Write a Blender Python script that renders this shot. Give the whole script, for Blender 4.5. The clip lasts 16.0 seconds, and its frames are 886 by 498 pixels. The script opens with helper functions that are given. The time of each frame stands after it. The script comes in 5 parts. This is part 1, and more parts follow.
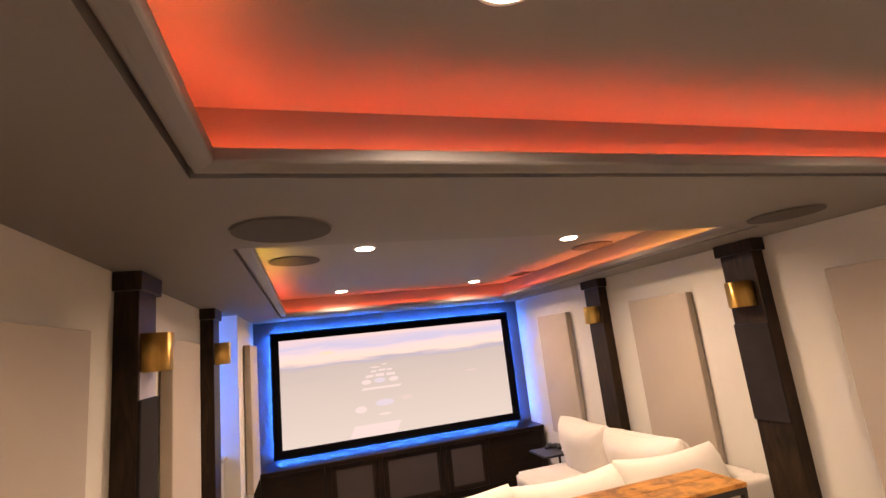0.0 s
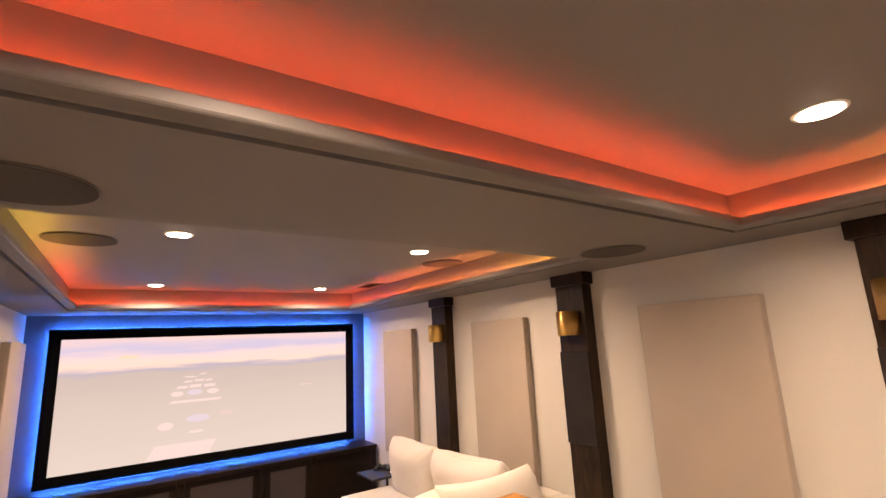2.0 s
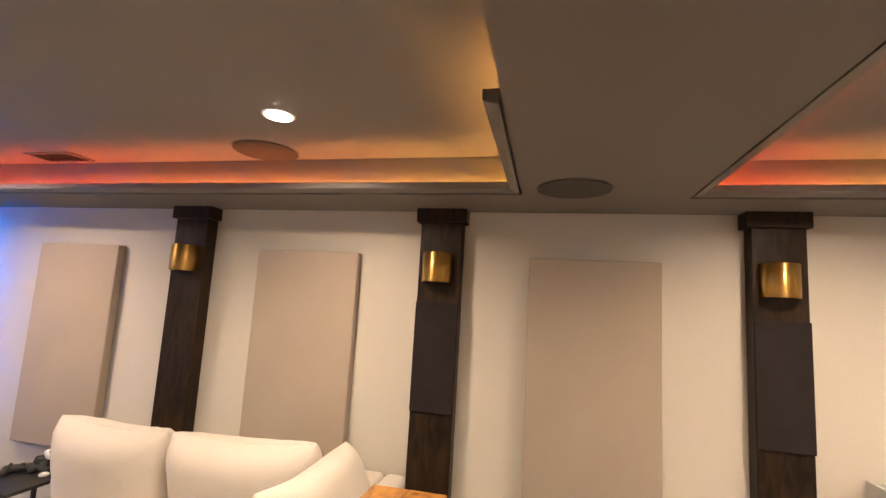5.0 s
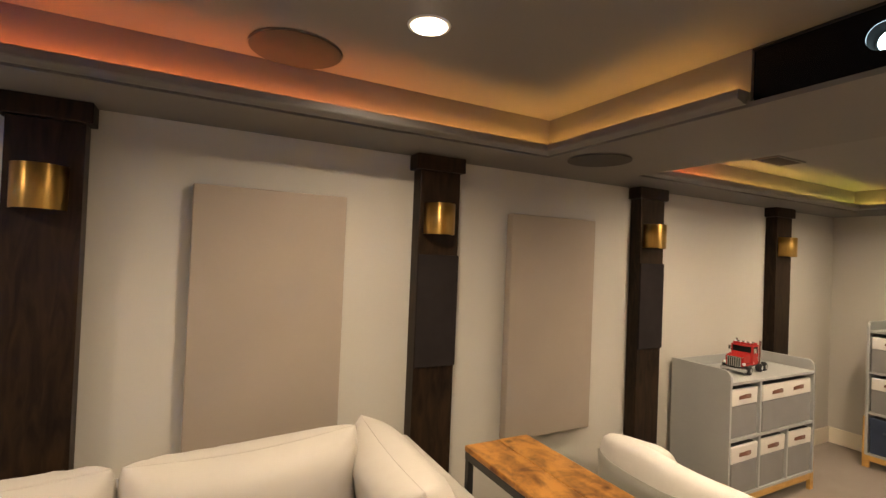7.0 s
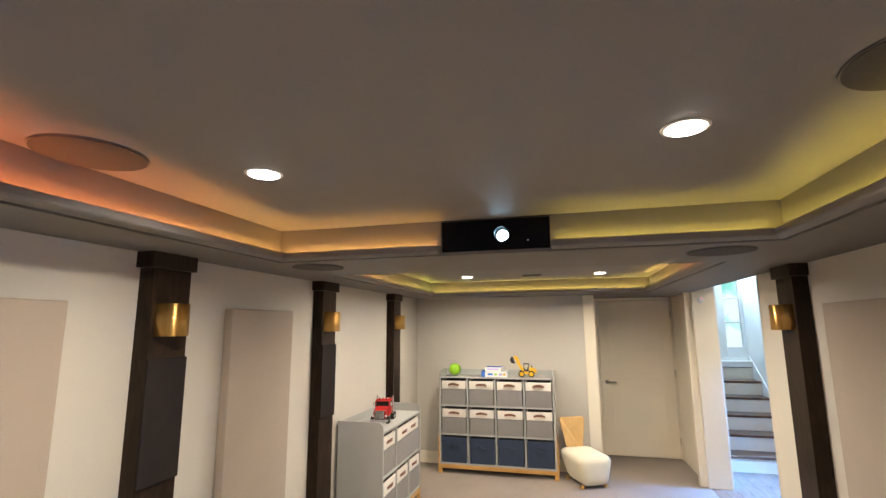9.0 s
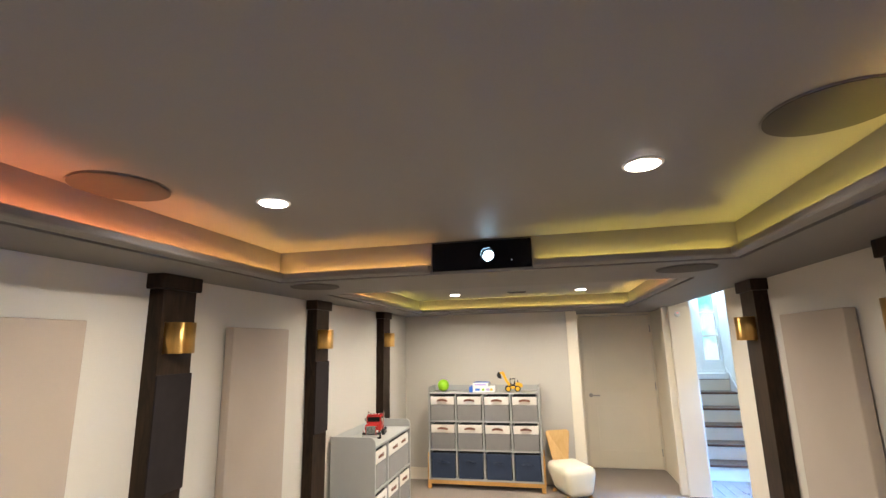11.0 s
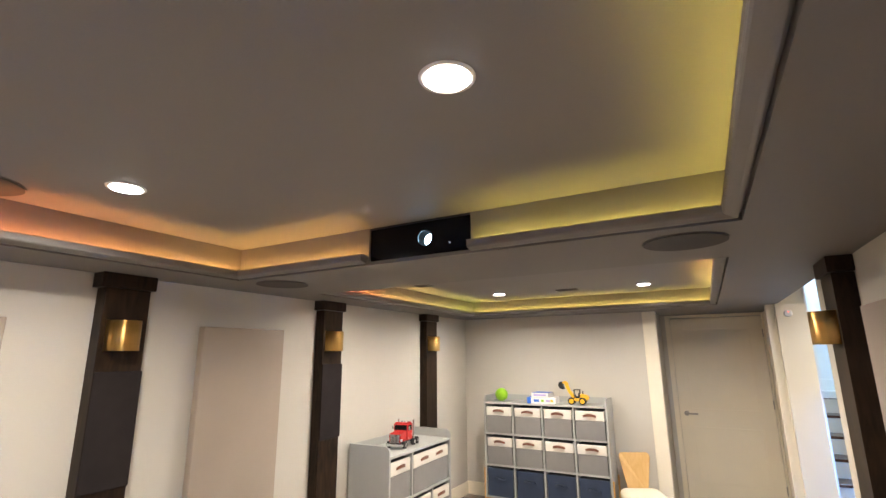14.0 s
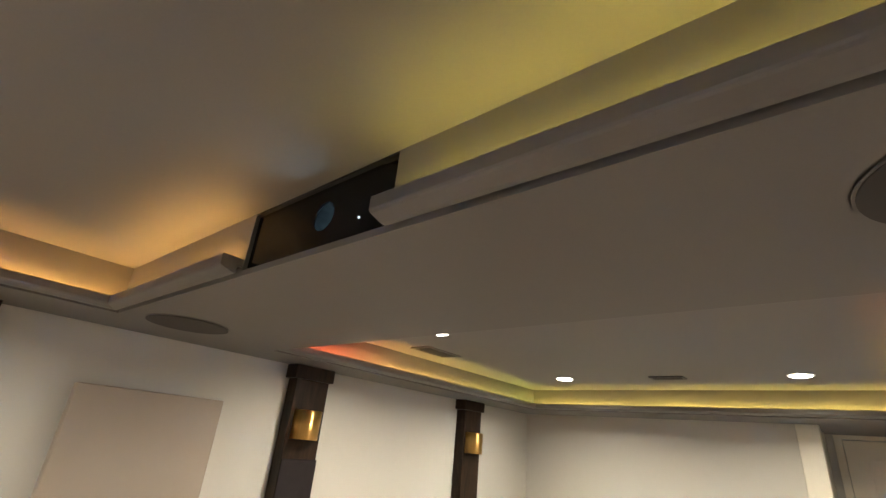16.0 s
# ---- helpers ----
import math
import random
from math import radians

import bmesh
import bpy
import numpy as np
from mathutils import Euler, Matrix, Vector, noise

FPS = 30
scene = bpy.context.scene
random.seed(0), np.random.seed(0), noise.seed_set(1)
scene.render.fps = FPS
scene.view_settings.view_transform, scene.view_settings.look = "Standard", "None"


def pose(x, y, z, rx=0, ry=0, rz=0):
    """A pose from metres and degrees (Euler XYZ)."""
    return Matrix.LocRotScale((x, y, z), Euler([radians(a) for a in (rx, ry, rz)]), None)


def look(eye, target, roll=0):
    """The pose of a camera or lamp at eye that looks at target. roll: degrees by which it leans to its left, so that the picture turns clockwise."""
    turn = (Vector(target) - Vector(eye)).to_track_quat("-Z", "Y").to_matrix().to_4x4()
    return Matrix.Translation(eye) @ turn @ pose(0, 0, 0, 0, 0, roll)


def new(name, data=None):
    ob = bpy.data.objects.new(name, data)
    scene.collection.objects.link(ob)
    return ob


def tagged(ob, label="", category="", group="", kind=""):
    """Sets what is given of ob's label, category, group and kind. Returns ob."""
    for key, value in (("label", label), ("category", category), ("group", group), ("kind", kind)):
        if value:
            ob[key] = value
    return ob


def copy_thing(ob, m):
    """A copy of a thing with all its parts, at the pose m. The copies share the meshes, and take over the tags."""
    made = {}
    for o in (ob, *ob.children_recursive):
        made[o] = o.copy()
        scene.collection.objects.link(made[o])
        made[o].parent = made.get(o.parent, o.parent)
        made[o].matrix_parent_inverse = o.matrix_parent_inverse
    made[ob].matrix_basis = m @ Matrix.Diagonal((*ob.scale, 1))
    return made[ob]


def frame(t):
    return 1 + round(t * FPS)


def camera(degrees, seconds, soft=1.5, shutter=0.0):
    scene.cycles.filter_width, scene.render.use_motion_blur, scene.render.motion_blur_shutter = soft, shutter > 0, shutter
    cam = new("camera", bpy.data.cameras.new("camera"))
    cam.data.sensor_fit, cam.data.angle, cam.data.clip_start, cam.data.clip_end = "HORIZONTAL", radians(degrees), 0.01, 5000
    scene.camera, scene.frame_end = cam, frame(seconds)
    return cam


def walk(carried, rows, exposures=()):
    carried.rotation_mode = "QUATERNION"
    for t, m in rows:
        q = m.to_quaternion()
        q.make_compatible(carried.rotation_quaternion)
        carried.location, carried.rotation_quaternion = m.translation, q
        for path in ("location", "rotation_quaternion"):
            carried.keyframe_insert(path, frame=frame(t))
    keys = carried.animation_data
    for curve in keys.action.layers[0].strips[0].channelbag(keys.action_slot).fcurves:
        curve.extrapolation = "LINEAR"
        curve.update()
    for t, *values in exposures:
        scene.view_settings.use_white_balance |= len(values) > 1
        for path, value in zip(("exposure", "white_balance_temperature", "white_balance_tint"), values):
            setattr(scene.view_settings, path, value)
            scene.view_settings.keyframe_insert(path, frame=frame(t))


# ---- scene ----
cam = camera(87.3, 16.0)
PATH = [
    (0, (0.254, 0.37, 1.654), (0.837, 2.244, 2.037), -6.3),
    (0.5, (0.203, 0.364, 1.654), (0.903, 2.209, 1.98), -5.8),
    (1, (0.204, 0.369, 1.656), (1.029, 2.157, 2.007), -4.1),
    (1.5, (0.271, 0.405, 1.65), (1.24, 2.119, 2.002), -3.4),
    (2, (0.425, 0.516, 1.652), (1.534, 2.133, 2.045), -2.8),
    (2.5, (0.562, 0.6, 1.661), (1.812, 2.11, 2.058), -2.3),
    (3, (0.544, 0.771, 1.65), (1.935, 2.151, 2.052), -0.3),
    (3.2, (0.427, 0.891, 1.648), (1.954, 2.104, 2.09), 0.2),
    (5.3, (0.43, 2.261, 1.522), (2.388, 2.629, 1.697), 2.8),
    (5.5, (0.464, 2.479, 1.519), (2.433, 2.817, 1.614), 2.0),
    (6, (0.592, 2.964, 1.461), (2.580, 3.156, 1.348), 1.3),
    (6.5, (0.616, 3.284, 1.603), (2.554, 2.801, 1.496), 2.0),
    (7, (0.717, 3.571, 1.552), (2.491, 2.647, 1.581), 2.3),
    (7.5, (0.712, 3.876, 1.6), (2.172, 2.514, 1.721), 2.1),
    (8, (0.707, 4.121, 1.652), (1.746, 2.424, 1.851), 1.4),
    (8.5, (0.823, 4.228, 1.703), (1.588, 2.401, 1.978), 0.7),
    (9, (0.95, 4.361, 1.697), (1.445, 2.45, 2.021), -0.4),
    (9.2, (0.981, 4.433, 1.686), (1.383, 2.502, 2.02), -0.8),
    (11.5, (0.875, 4.552, 1.667), (1.331, 2.649, 2.076), -2.0),
    (12, (0.665, 4.549, 1.658), (1.178, 2.653, 2.036), -4.8),
    (12.5, (0.552, 4.442, 1.658), (1.11, 2.566, 2.071), -4.1),
    (13, (0.413, 4.263, 1.653), (1.038, 2.417, 2.099), -2.5),
    (13.5, (0.257, 4.065, 1.643), (1.083, 2.321, 2.167), 0.9),
    (14, (0.175, 3.847, 1.63), (1.116, 2.138, 2.068), -0.5),
    (14.5, (0.228, 3.549, 1.641), (1.207, 1.875, 2.132), 1.3),
    (15, (0.243, 3.21, 1.624), (1.291, 1.579, 2.115), 1.3),
    (15.5, (0.285, 2.869, 1.663), (1.499, 1.379, 2.215), 4.9),
    (16, (0.402, 2.613, 1.693), (1.63, 1.239, 2.469), 5.5),
]
EXPOSURES = [
    (0.0, 0.0, 8400, 30),
    (3.0, -0.02, 8600, 32),
    (5.6, -0.10, 7800, 19),
    (6.0, -0.35, 7800, 18),
    (7.0, -0.62, 7800, 14),
    (8.0, -0.62, 7500, 12),
    (9.0, -0.14, 6500, 11),
    (12.0, 0.04, 6250, 10),
    (14.5, 0.08, 6200, 12),
    (15.2, -0.05, 6200, 9),
    (16.0, 0.0, 6300, 5),
]
walk(cam, [(t, look(eye, target, roll)) for t, eye, target, roll in PATH], EXPOSURES)

# ---- light levels ----
DOWNLIGHT_W = 25.0
DOWN_COL = (1.0, 0.90, 0.75)
LED_TRAY = 80.0
LED_BLUE = 340.0
SCREEN_GLOW = 1.12

world = bpy.data.worlds.new("world")
scene.world = world
world.use_nodes = True
wn = world.node_tree.nodes
sky = wn.new("ShaderNodeTexSky")
sky.sky_type = 'NISHITA'
sky.sun_disc = False
sky.sun_elevation = radians(35)
sky.sun_rotation = radians(200)
world.node_tree.links.new(sky.outputs[0], wn["Background"].inputs[0])
wn["Background"].inputs[1].default_value = 0.12


# ---- materials ----
def mat(name, base, rough=0.6, metal=0.0, var=0.12, scale=6.0, fine=120.0, bump=0.15, dist=0.002, spec=0.4, stretch=(1, 1, 1), sheen=0.0):
    """A painted, woven or stained surface: two scales of tone and a fine relief."""
    m = bpy.data.materials.new(name)
    m.use_nodes = True
    nt = m.node_tree
    n, l = nt.nodes, nt.links
    b = n["Principled BSDF"]
    b.inputs["Metallic"].default_value = metal
    b.inputs["Specular IOR Level"].default_value = spec
    b.inputs["Sheen Weight"].default_value = sheen
    tc = n.new("ShaderNodeTexCoord")
    mp = n.new("ShaderNodeMapping")
    mp.inputs["Scale"].default_value = stretch
    l.new(tc.outputs["Object"], mp.inputs[0])
    big = n.new("ShaderNodeTexNoise")
    big.inputs["Scale"].default_value, big.inputs["Detail"].default_value = scale, 4
    small = n.new("ShaderNodeTexNoise")
    small.inputs["Scale"].default_value, small.inputs["Detail"].default_value = fine, 3
    l.new(mp.outputs[0], big.inputs["Vector"])
    l.new(mp.outputs[0], small.inputs["Vector"])
    mixn = n.new("ShaderNodeMix")
    mixn.data_type = 'FLOAT'
    mixn.inputs[0].default_value = 0.4
    l.new(big.outputs["Fac"], mixn.inputs[2])
    l.new(small.outputs["Fac"], mixn.inputs[3])
    ramp = n.new("ShaderNodeValToRGB")
    ramp.color_ramp.elements[0].position, ramp.color_ramp.elements[1].position = 0.3, 0.7
    ramp.color_ramp.elements[0].color = (*[c * (1 - var) for c in base], 1)
    ramp.color_ramp.elements[1].color = (*[min(1, c * (1 + var)) for c in base], 1)
    l.new(mixn.outputs[0], ramp.inputs[0])
    l.new(ramp.outputs[0], b.inputs["Base Color"])
    rr = n.new("ShaderNodeMapRange")
    rr.inputs["To Min"].default_value, rr.inputs["To Max"].default_value = max(0.02, rough - 0.08), min(1, rough + 0.08)
    l.new(big.outputs["Fac"], rr.inputs[0])
    l.new(rr.outputs[0], b.inputs["Roughness"])
    bp = n.new("ShaderNodeBump")
    bp.inputs["Strength"].default_value, bp.inputs["Distance"].default_value = bump, dist
    l.new(small.outputs["Fac"], bp.inputs["Height"])
    l.new(bp.outputs[0], b.inputs["Normal"])
    return m


def glow(name, col, strength):
    m = bpy.data.materials.new(name)
    m.use_nodes = True
    nt = m.node_tree
    nt.nodes.remove(nt.nodes["Principled BSDF"])
    e = nt.nodes.new("ShaderNodeEmission")
    e.inputs[0].default_value, e.inputs[1].default_value = (*col, 1), strength
    nt.links.new(e.outputs[0], nt.nodes["Material Output"].inputs[0])
    return m


def wood(name, dark, light, rough=0.4, axis=2, ring=1.0, knots=False, spec=0.15):
    """Stained wood, with its grain along the axis."""
    m = bpy.data.materials.new(name)
    m.use_nodes = True
    nt = m.node_tree
    n, l = nt.nodes, nt.links
    b = n["Principled BSDF"]
    tc = n.new("ShaderNodeTexCoord")
    mp = n.new("ShaderNodeMapping")
    s = [14.0, 14.0, 14.0]
    s[axis] = 2.6
    mp.inputs["Scale"].default_value = [v * ring for v in s]
    l.new(tc.outputs["Object"], mp.inputs[0])
    g = n.new("ShaderNodeTexNoise")
    g.inputs["Scale"].default_value, g.inputs["Detail"].default_value, g.inputs["Distortion"].default_value = 2.0, 6, 1.2
    l.new(mp.outputs[0], g.inputs["Vector"])
    c = n.new("ShaderNodeTexNoise")
    c.inputs["Scale"].default_value, c.inputs["Detail"].default_value, c.inputs["Roughness"].default_value, c.inputs["Distortion"].default_value = (11.0, 6, 0.66, 0.5) if knots else (1.5, 4, 0.5, 0.0)
    l.new(tc.outputs["Object"], c.inputs["Vector"])
    mx = n.new("ShaderNodeMix")
    mx.data_type = 'FLOAT'
    mx.inputs[0].default_value = 0.62 if knots else 0.5
    l.new(g.outputs["Fac"], mx.inputs[2])
    l.new(c.outputs["Fac"], mx.inputs[3])
    ramp = n.new("ShaderNodeValToRGB")
    ramp.color_ramp.elements[0].position, ramp.color_ramp.elements[1].position = (0.40, 0.58) if knots else (0.34, 0.62)
    ramp.color_ramp.elements[0].color, ramp.color_ramp.elements[1].color = (*dark, 1), (*light, 1)
    l.new(mx.outputs[0], ramp.inputs[0])
    col = ramp.outputs[0]
    if knots:
        v = n.new("ShaderNodeTexVoronoi")
        v.inputs["Scale"].default_value = 9.0
        l.new(tc.outputs["Object"], v.inputs["Vector"])
        kr = n.new("ShaderNodeValToRGB")
        kr.color_ramp.elements[0].position, kr.color_ramp.elements[1].position = 0.05, 0.19
        kr.color_ramp.elements[0].color, kr.color_ramp.elements[1].color = (0.22, 0.13, 0.08, 1), (1, 1, 1, 1)
        l.new(v.outputs["Distance"], kr.inputs[0])
        mul = n.new("ShaderNodeMix")
        mul.data_type, mul.blend_type = 'RGBA', 'MULTIPLY'
        mul.inputs[0].default_value = 1.0
        l.new(col, mul.inputs[6])
        l.new(kr.outputs[0], mul.inputs[7])
        col = mul.outputs[2]
    l.new(col, b.inputs["Base Color"])
    b.inputs["Roughness"].default_value = rough
    b.inputs["Specular IOR Level"].default_value = spec
    bp = n.new("ShaderNodeBump")
    bp.inputs["Strength"].default_value, bp.inputs["Distance"].default_value = 0.2, 0.002
    l.new(g.outputs["Fac"], bp.inputs["Height"])
    l.new(bp.outputs[0], b.inputs["Normal"])
    return m


WALL = mat("wall_paint", (0.505, 0.472, 0.410), 0.75, var=0.03, scale=1.5, fine=220, bump=0.12, dist=0.001)
WALL_FRONT = mat("front_wall_paint", (0.052, 0.052, 0.058), 0.6, var=0.05, scale=2, fine=220, bump=0.1)
# Lit copy of the ceiling paint, lightened to carry lamp glare in the trays
CEIL_LIT = mat("ceiling_paint_lit", (0.190, 0.177, 0.166), 0.6, var=0.04, scale=1.2, fine=200, bump=0.1, dist=0.001, spec=0.3)
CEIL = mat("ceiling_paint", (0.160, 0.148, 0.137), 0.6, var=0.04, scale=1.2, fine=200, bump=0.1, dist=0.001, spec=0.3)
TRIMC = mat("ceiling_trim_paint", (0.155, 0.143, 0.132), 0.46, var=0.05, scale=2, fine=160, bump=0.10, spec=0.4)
VENTC = mat("vent_paint", (0.035, 0.031, 0.028), 0.5, var=0.06, scale=8, fine=200, bump=0.05)
TRIM = mat("trim_paint", (0.76, 0.69, 0.55), 0.4, var=0.04, scale=3, fine=150, bump=0.06, dist=0.001)
DOOR = mat("door_paint", (0.77, 0.69, 0.535), 0.42, var=0.04, scale=3, fine=150, bump=0.06, dist=0.001)
WHITE = mat("white_paint", (0.78, 0.77, 0.73), 0.45, var=0.04, scale=3, fine=150, bump=0.06)
SLIDER = mat("sliding_door_paint", (0.60, 0.555, 0.47), 0.45, var=0.03, scale=3, fine=150, bump=0.06, dist=0.001)
DARKWOOD = wood("dark_stained_wood", (0.0065, 0.0040, 0.0028), (0.035, 0.0195, 0.0105), 0.40)
DARKWOOD_X = wood("dark_stained_wood_cross", (0.005, 0.003, 0.0023), (0.013, 0.0075, 0.005), 0.36, axis=0)
GRILLE = mat("grille_cloth", (0.0205, 0.0163, 0.0160), 0.9, spec=0.12, var=0.25, scale=8, fine=900, bump=0.3, dist=0.0006)
CLOTH = mat("console_cloth", (0.030, 0.022, 0.020), 0.9, var=0.2, scale=6, fine=700, bump=0.3, dist=0.0006)
FABRIC = mat("panel_fabric", (0.328, 0.266, 0.212), 0.92, var=0.06, scale=3, fine=700, bump=0.35, dist=0.0008, sheen=0.15)
CREAM = mat("cream_upholstery", (0.500, 0.456, 0.394), 0.9, var=0.05, scale=5, fine=600, bump=0.35, dist=0.001, sheen=0.2)
IVORY = mat("ivory_boucle", (0.66, 0.60, 0.43), 0.95, var=0.06, scale=9, fine=260, bump=0.5, dist=0.002, sheen=0.25)
CREAM2 = mat("cream_boucle", (0.77, 0.72, 0.65), 0.95, var=0.06, scale=9, fine=260, bump=0.6, dist=0.003, sheen=0.3)
LINEN = mat("grey_linen", (0.40, 0.385, 0.33), 0.9, var=0.06, scale=6, fine=500, bump=0.35, dist=0.001, sheen=0.15)
CARPET = mat("carpet_pile", (0.235, 0.185, 0.145), 0.97, var=0.16, scale=3, fine=350, bump=0.8, dist=0.004, sheen=0.2)
BRASS = mat("brushed_brass", (0.60, 0.37, 0.115), 0.40, metal=1.0, var=0.16, scale=4, fine=60, bump=0.05, dist=0.0008, stretch=(12, 12, 0.4))
TABLETOP = wood("rustic_plank", (0.10, 0.036, 0.012), (0.43, 0.190, 0.045), 0.36, axis=0, ring=0.42, knots=True, spec=0.3)
BLACKMETAL = mat("black_metal", (0.012, 0.012, 0.012), 0.42, var=0.2, scale=9, fine=200, bump=0.1)
BLACKGLOSS = mat("black_gloss", (0.002, 0.002, 0.0035), 0.16, spec=0.22, var=0.2, scale=9, fine=200, bump=0.02)
BLACKVELVET = mat("black_screen_border", (0.0025, 0.0025, 0.0025), 0.95, spec=0.05, var=0.2, scale=9, fine=500, bump=0.1)
GREYPAINT = mat("grey_furniture_paint", (0.36, 0.36, 0.34), 0.42, var=0.05, scale=4, fine=140, bump=0.06)
BINWHITE = mat("white_canvas", (0.68, 0.64, 0.57), 0.9, var=0.07, scale=8, fine=500, bump=0.35, sheen=0.1)
BINGREY = mat("grey_canvas", (0.205, 0.195, 0.185), 0.92, var=0.1, scale=8, fine=500, bump=0.4, sheen=0.1)
BINNAVY = mat("navy_canvas", (0.024, 0.037, 0.070), 0.9, var=0.2, scale=9, fine=450, bump=0.5, sheen=0.15)
LEATHER = mat("brown_leather", (0.19, 0.078, 0.045), 0.5, var=0.2, scale=30, fine=300, bump=0.3)
OAK = wood("pale_oak", (0.42, 0.21, 0.06), (0.62, 0.36, 0.12), 0.4, axis=0)
MAPLE = wood("maple_plywood", (0.62, 0.38, 0.14), (0.72, 0.47, 0.20), 0.35, axis=2)
STEEL = mat("satin_nickel", (0.62, 0.60, 0.56), 0.28, metal=1.0, var=0.08, scale=20, fine=300, bump=0.05)
NICKEL = mat("aged_nickel", (0.36, 0.33, 0.29), 0.36, metal=1.0, var=0.12, scale=20, fine=300, bump=0.05)
SPEAKER = mat("speaker_mesh", (0.050, 0.045, 0.039), 0.8, var=0.12, scale=10, fine=900, bump=0.5, dist=0.001)
HARDWOOD = wood("landing_hardwood", (0.15, 0.10, 0.075), (0.24, 0.17, 0.13), 0.16, axis=1, spec=0.6)
TREAD = wood("stair_tread_wood", (0.060, 0.026, 0.015), (0.12, 0.058, 0.034), 0.22, axis=0, spec=0.5)
RED = mat("red_plastic", (0.40, 0.030, 0.028), 0.25, var=0.08, scale=20, fine=200, bump=0.03)
YELLOW = mat("yellow_plastic", (0.75, 0.42, 0.02), 0.3, var=0.08, scale=20, fine=200, bump=0.03)
GREEN = mat("green_rubber", (0.25, 0.50, 0.015), 0.35, var=0.06, scale=20, fine=200, bump=0.05)
BLACKRUB = mat("black_rubber", (0.015, 0.015, 0.015), 0.7, var=0.2, scale=40, fine=300, bump=0.2)
CHROME = mat("chrome_plastic", (0.7, 0.7, 0.7), 0.15, metal=1.0, var=0.05, scale=30, fine=200, bump=0.02)
CARDWHITE = mat("white_card", (0.75, 0.74, 0.72), 0.5, var=0.04, scale=20, fine=200, bump=0.03)
CARDBLUE = mat("blue_card", (0.04, 0.16, 0.62), 0.5, var=0.08, scale=20, fine=200, bump=0.03)
CARDPINK = mat("lilac_card", (0.42, 0.36, 0.62), 0.5, var=0.2, scale=20, fine=200, bump=0.03)
DARKGLASS = mat("dark_glass", (0.015, 0.012, 0.012), 0.08, var=0.1, scale=5, fine=100, bump=0.0)
WHITEPLASTIC = mat("white_plastic", (0.72, 0.72, 0.70), 0.35, var=0.03, scale=20, fine=200, bump=0.02)
BAFFLE = mat("grey_white_film", (0.36, 0.33, 0.36), 0.5, var=0.05, scale=20, fine=200, bump=0.05)
LAMP_FACE = glow("lamp_lens", (1.0, 0.92, 0.80), 48.0)
LAMP_RIM = mat("white_lamp_ring", (0.75, 0.73, 0.70), 0.4, var=0.03, scale=10, fine=200, bump=0.03)
LENS = glow("projector_lens_light", (0.50, 0.80, 1.0), 30.0)
PICTURE_DOT = glow("white_indicator", (0.8, 0.9, 1.0), 1.5)
RED_DOT = glow("red_indicator", (1.0, 0.12, 0.08), 3.0)
bn = BRASS.node_tree
tg = bn.nodes.new("ShaderNodeTangent")
tg.direction_type, tg.axis = 'RADIAL', 'Z'
bn.links.new(tg.outputs[0], bn.nodes["Principled BSDF"].inputs["Tangent"])
bn.nodes["Principled BSDF"].inputs["Anisotropic"].default_value = 0.94
bn.nodes["Principled BSDF"].inputs["Anisotropic Rotation"].default_value = 0.25
BLUE_LED = glow("blue_led", (0.0, 0.15, 1.0), LED_BLUE)
RECESS_FILL = glow("blue_recess_fill", (0.03, 0.20, 1.0), 700.0)


LIME, PALE_LIME, HONEY, AMBER, APRICOT, ORANGE, REDLED = (0.37, 0.395, 0.065), (0.53, 0.400, 0.077), (0.79, 0.40, 0.10), (0.70, 0.395, 0.105), (0.88, 0.27, 0.088), (0.94, 0.22, 0.075), (0.96, 0.11, 0.042)


def tray_led(name, stops):
    """The colour-changing strip: red at the screen end, amber and lime towards the back of each tray. Stops: place along the room, colour."""
    m = bpy.data.materials.new(name)
    m.use_nodes = True
    nt = m.node_tree
    n, l = nt.nodes, nt.links
    n.remove(n["Principled BSDF"])
    geo = n.new("ShaderNodeNewGeometry")
    sep = n.new("ShaderNodeSeparateXYZ")
    l.new(geo.outputs["Position"], sep.inputs[0])
    mr = n.new("ShaderNodeMapRange")
    mr.inputs["From Min"].default_value, mr.inputs["From Max"].default_value = -1.2, 5.4
    l.new(sep.outputs["Y"], mr.inputs[0])
    ramp = n.new("ShaderNodeValToRGB")
    e = ramp.color_ramp.elements
    while len(e) < len(stops):
        e.new(0.5)
    for el, (y, c) in zip(e, stops):
        el.position = (y + 1.2) / 6.6
        el.color = (*c, 1)
    l.new(mr.outputs[0], ramp.inputs[0])
    em = n.new("ShaderNodeEmission")
    l.new(ramp.outputs[0], em.inputs[0])
    em.inputs[1].default_value = LED_TRAY
    l.new(em.outputs[0], n["Material Output"].inputs[0])
    return m


TRAY_LED = tray_led("tray_led", [(-1.2, (0.66, 0.485, 0.105)), (0.2, AMBER), (0.9, ORANGE), (1.2, REDLED), (1.6, REDLED), (1.9, HONEY), (2.4, HONEY), (3.2, ORANGE), (4.4, REDLED)])
TRAY_LED_EAST = tray_led("tray_led_east", [(-1.2, LIME), (0.60, AMBER), (0.98, ORANGE), (1.2, REDLED), (1.8, HONEY), (2.4, HONEY), (3.2, APRICOT), (4.0, ORANGE), (4.7, REDLED)])
TRAY_LED_WEST = tray_led("tray_led_west", [(-1.2, LIME), (2.0, PALE_LIME), (3.2, PALE_LIME), (3.7, HONEY), (4.1, ORANGE), (4.5, REDLED)])


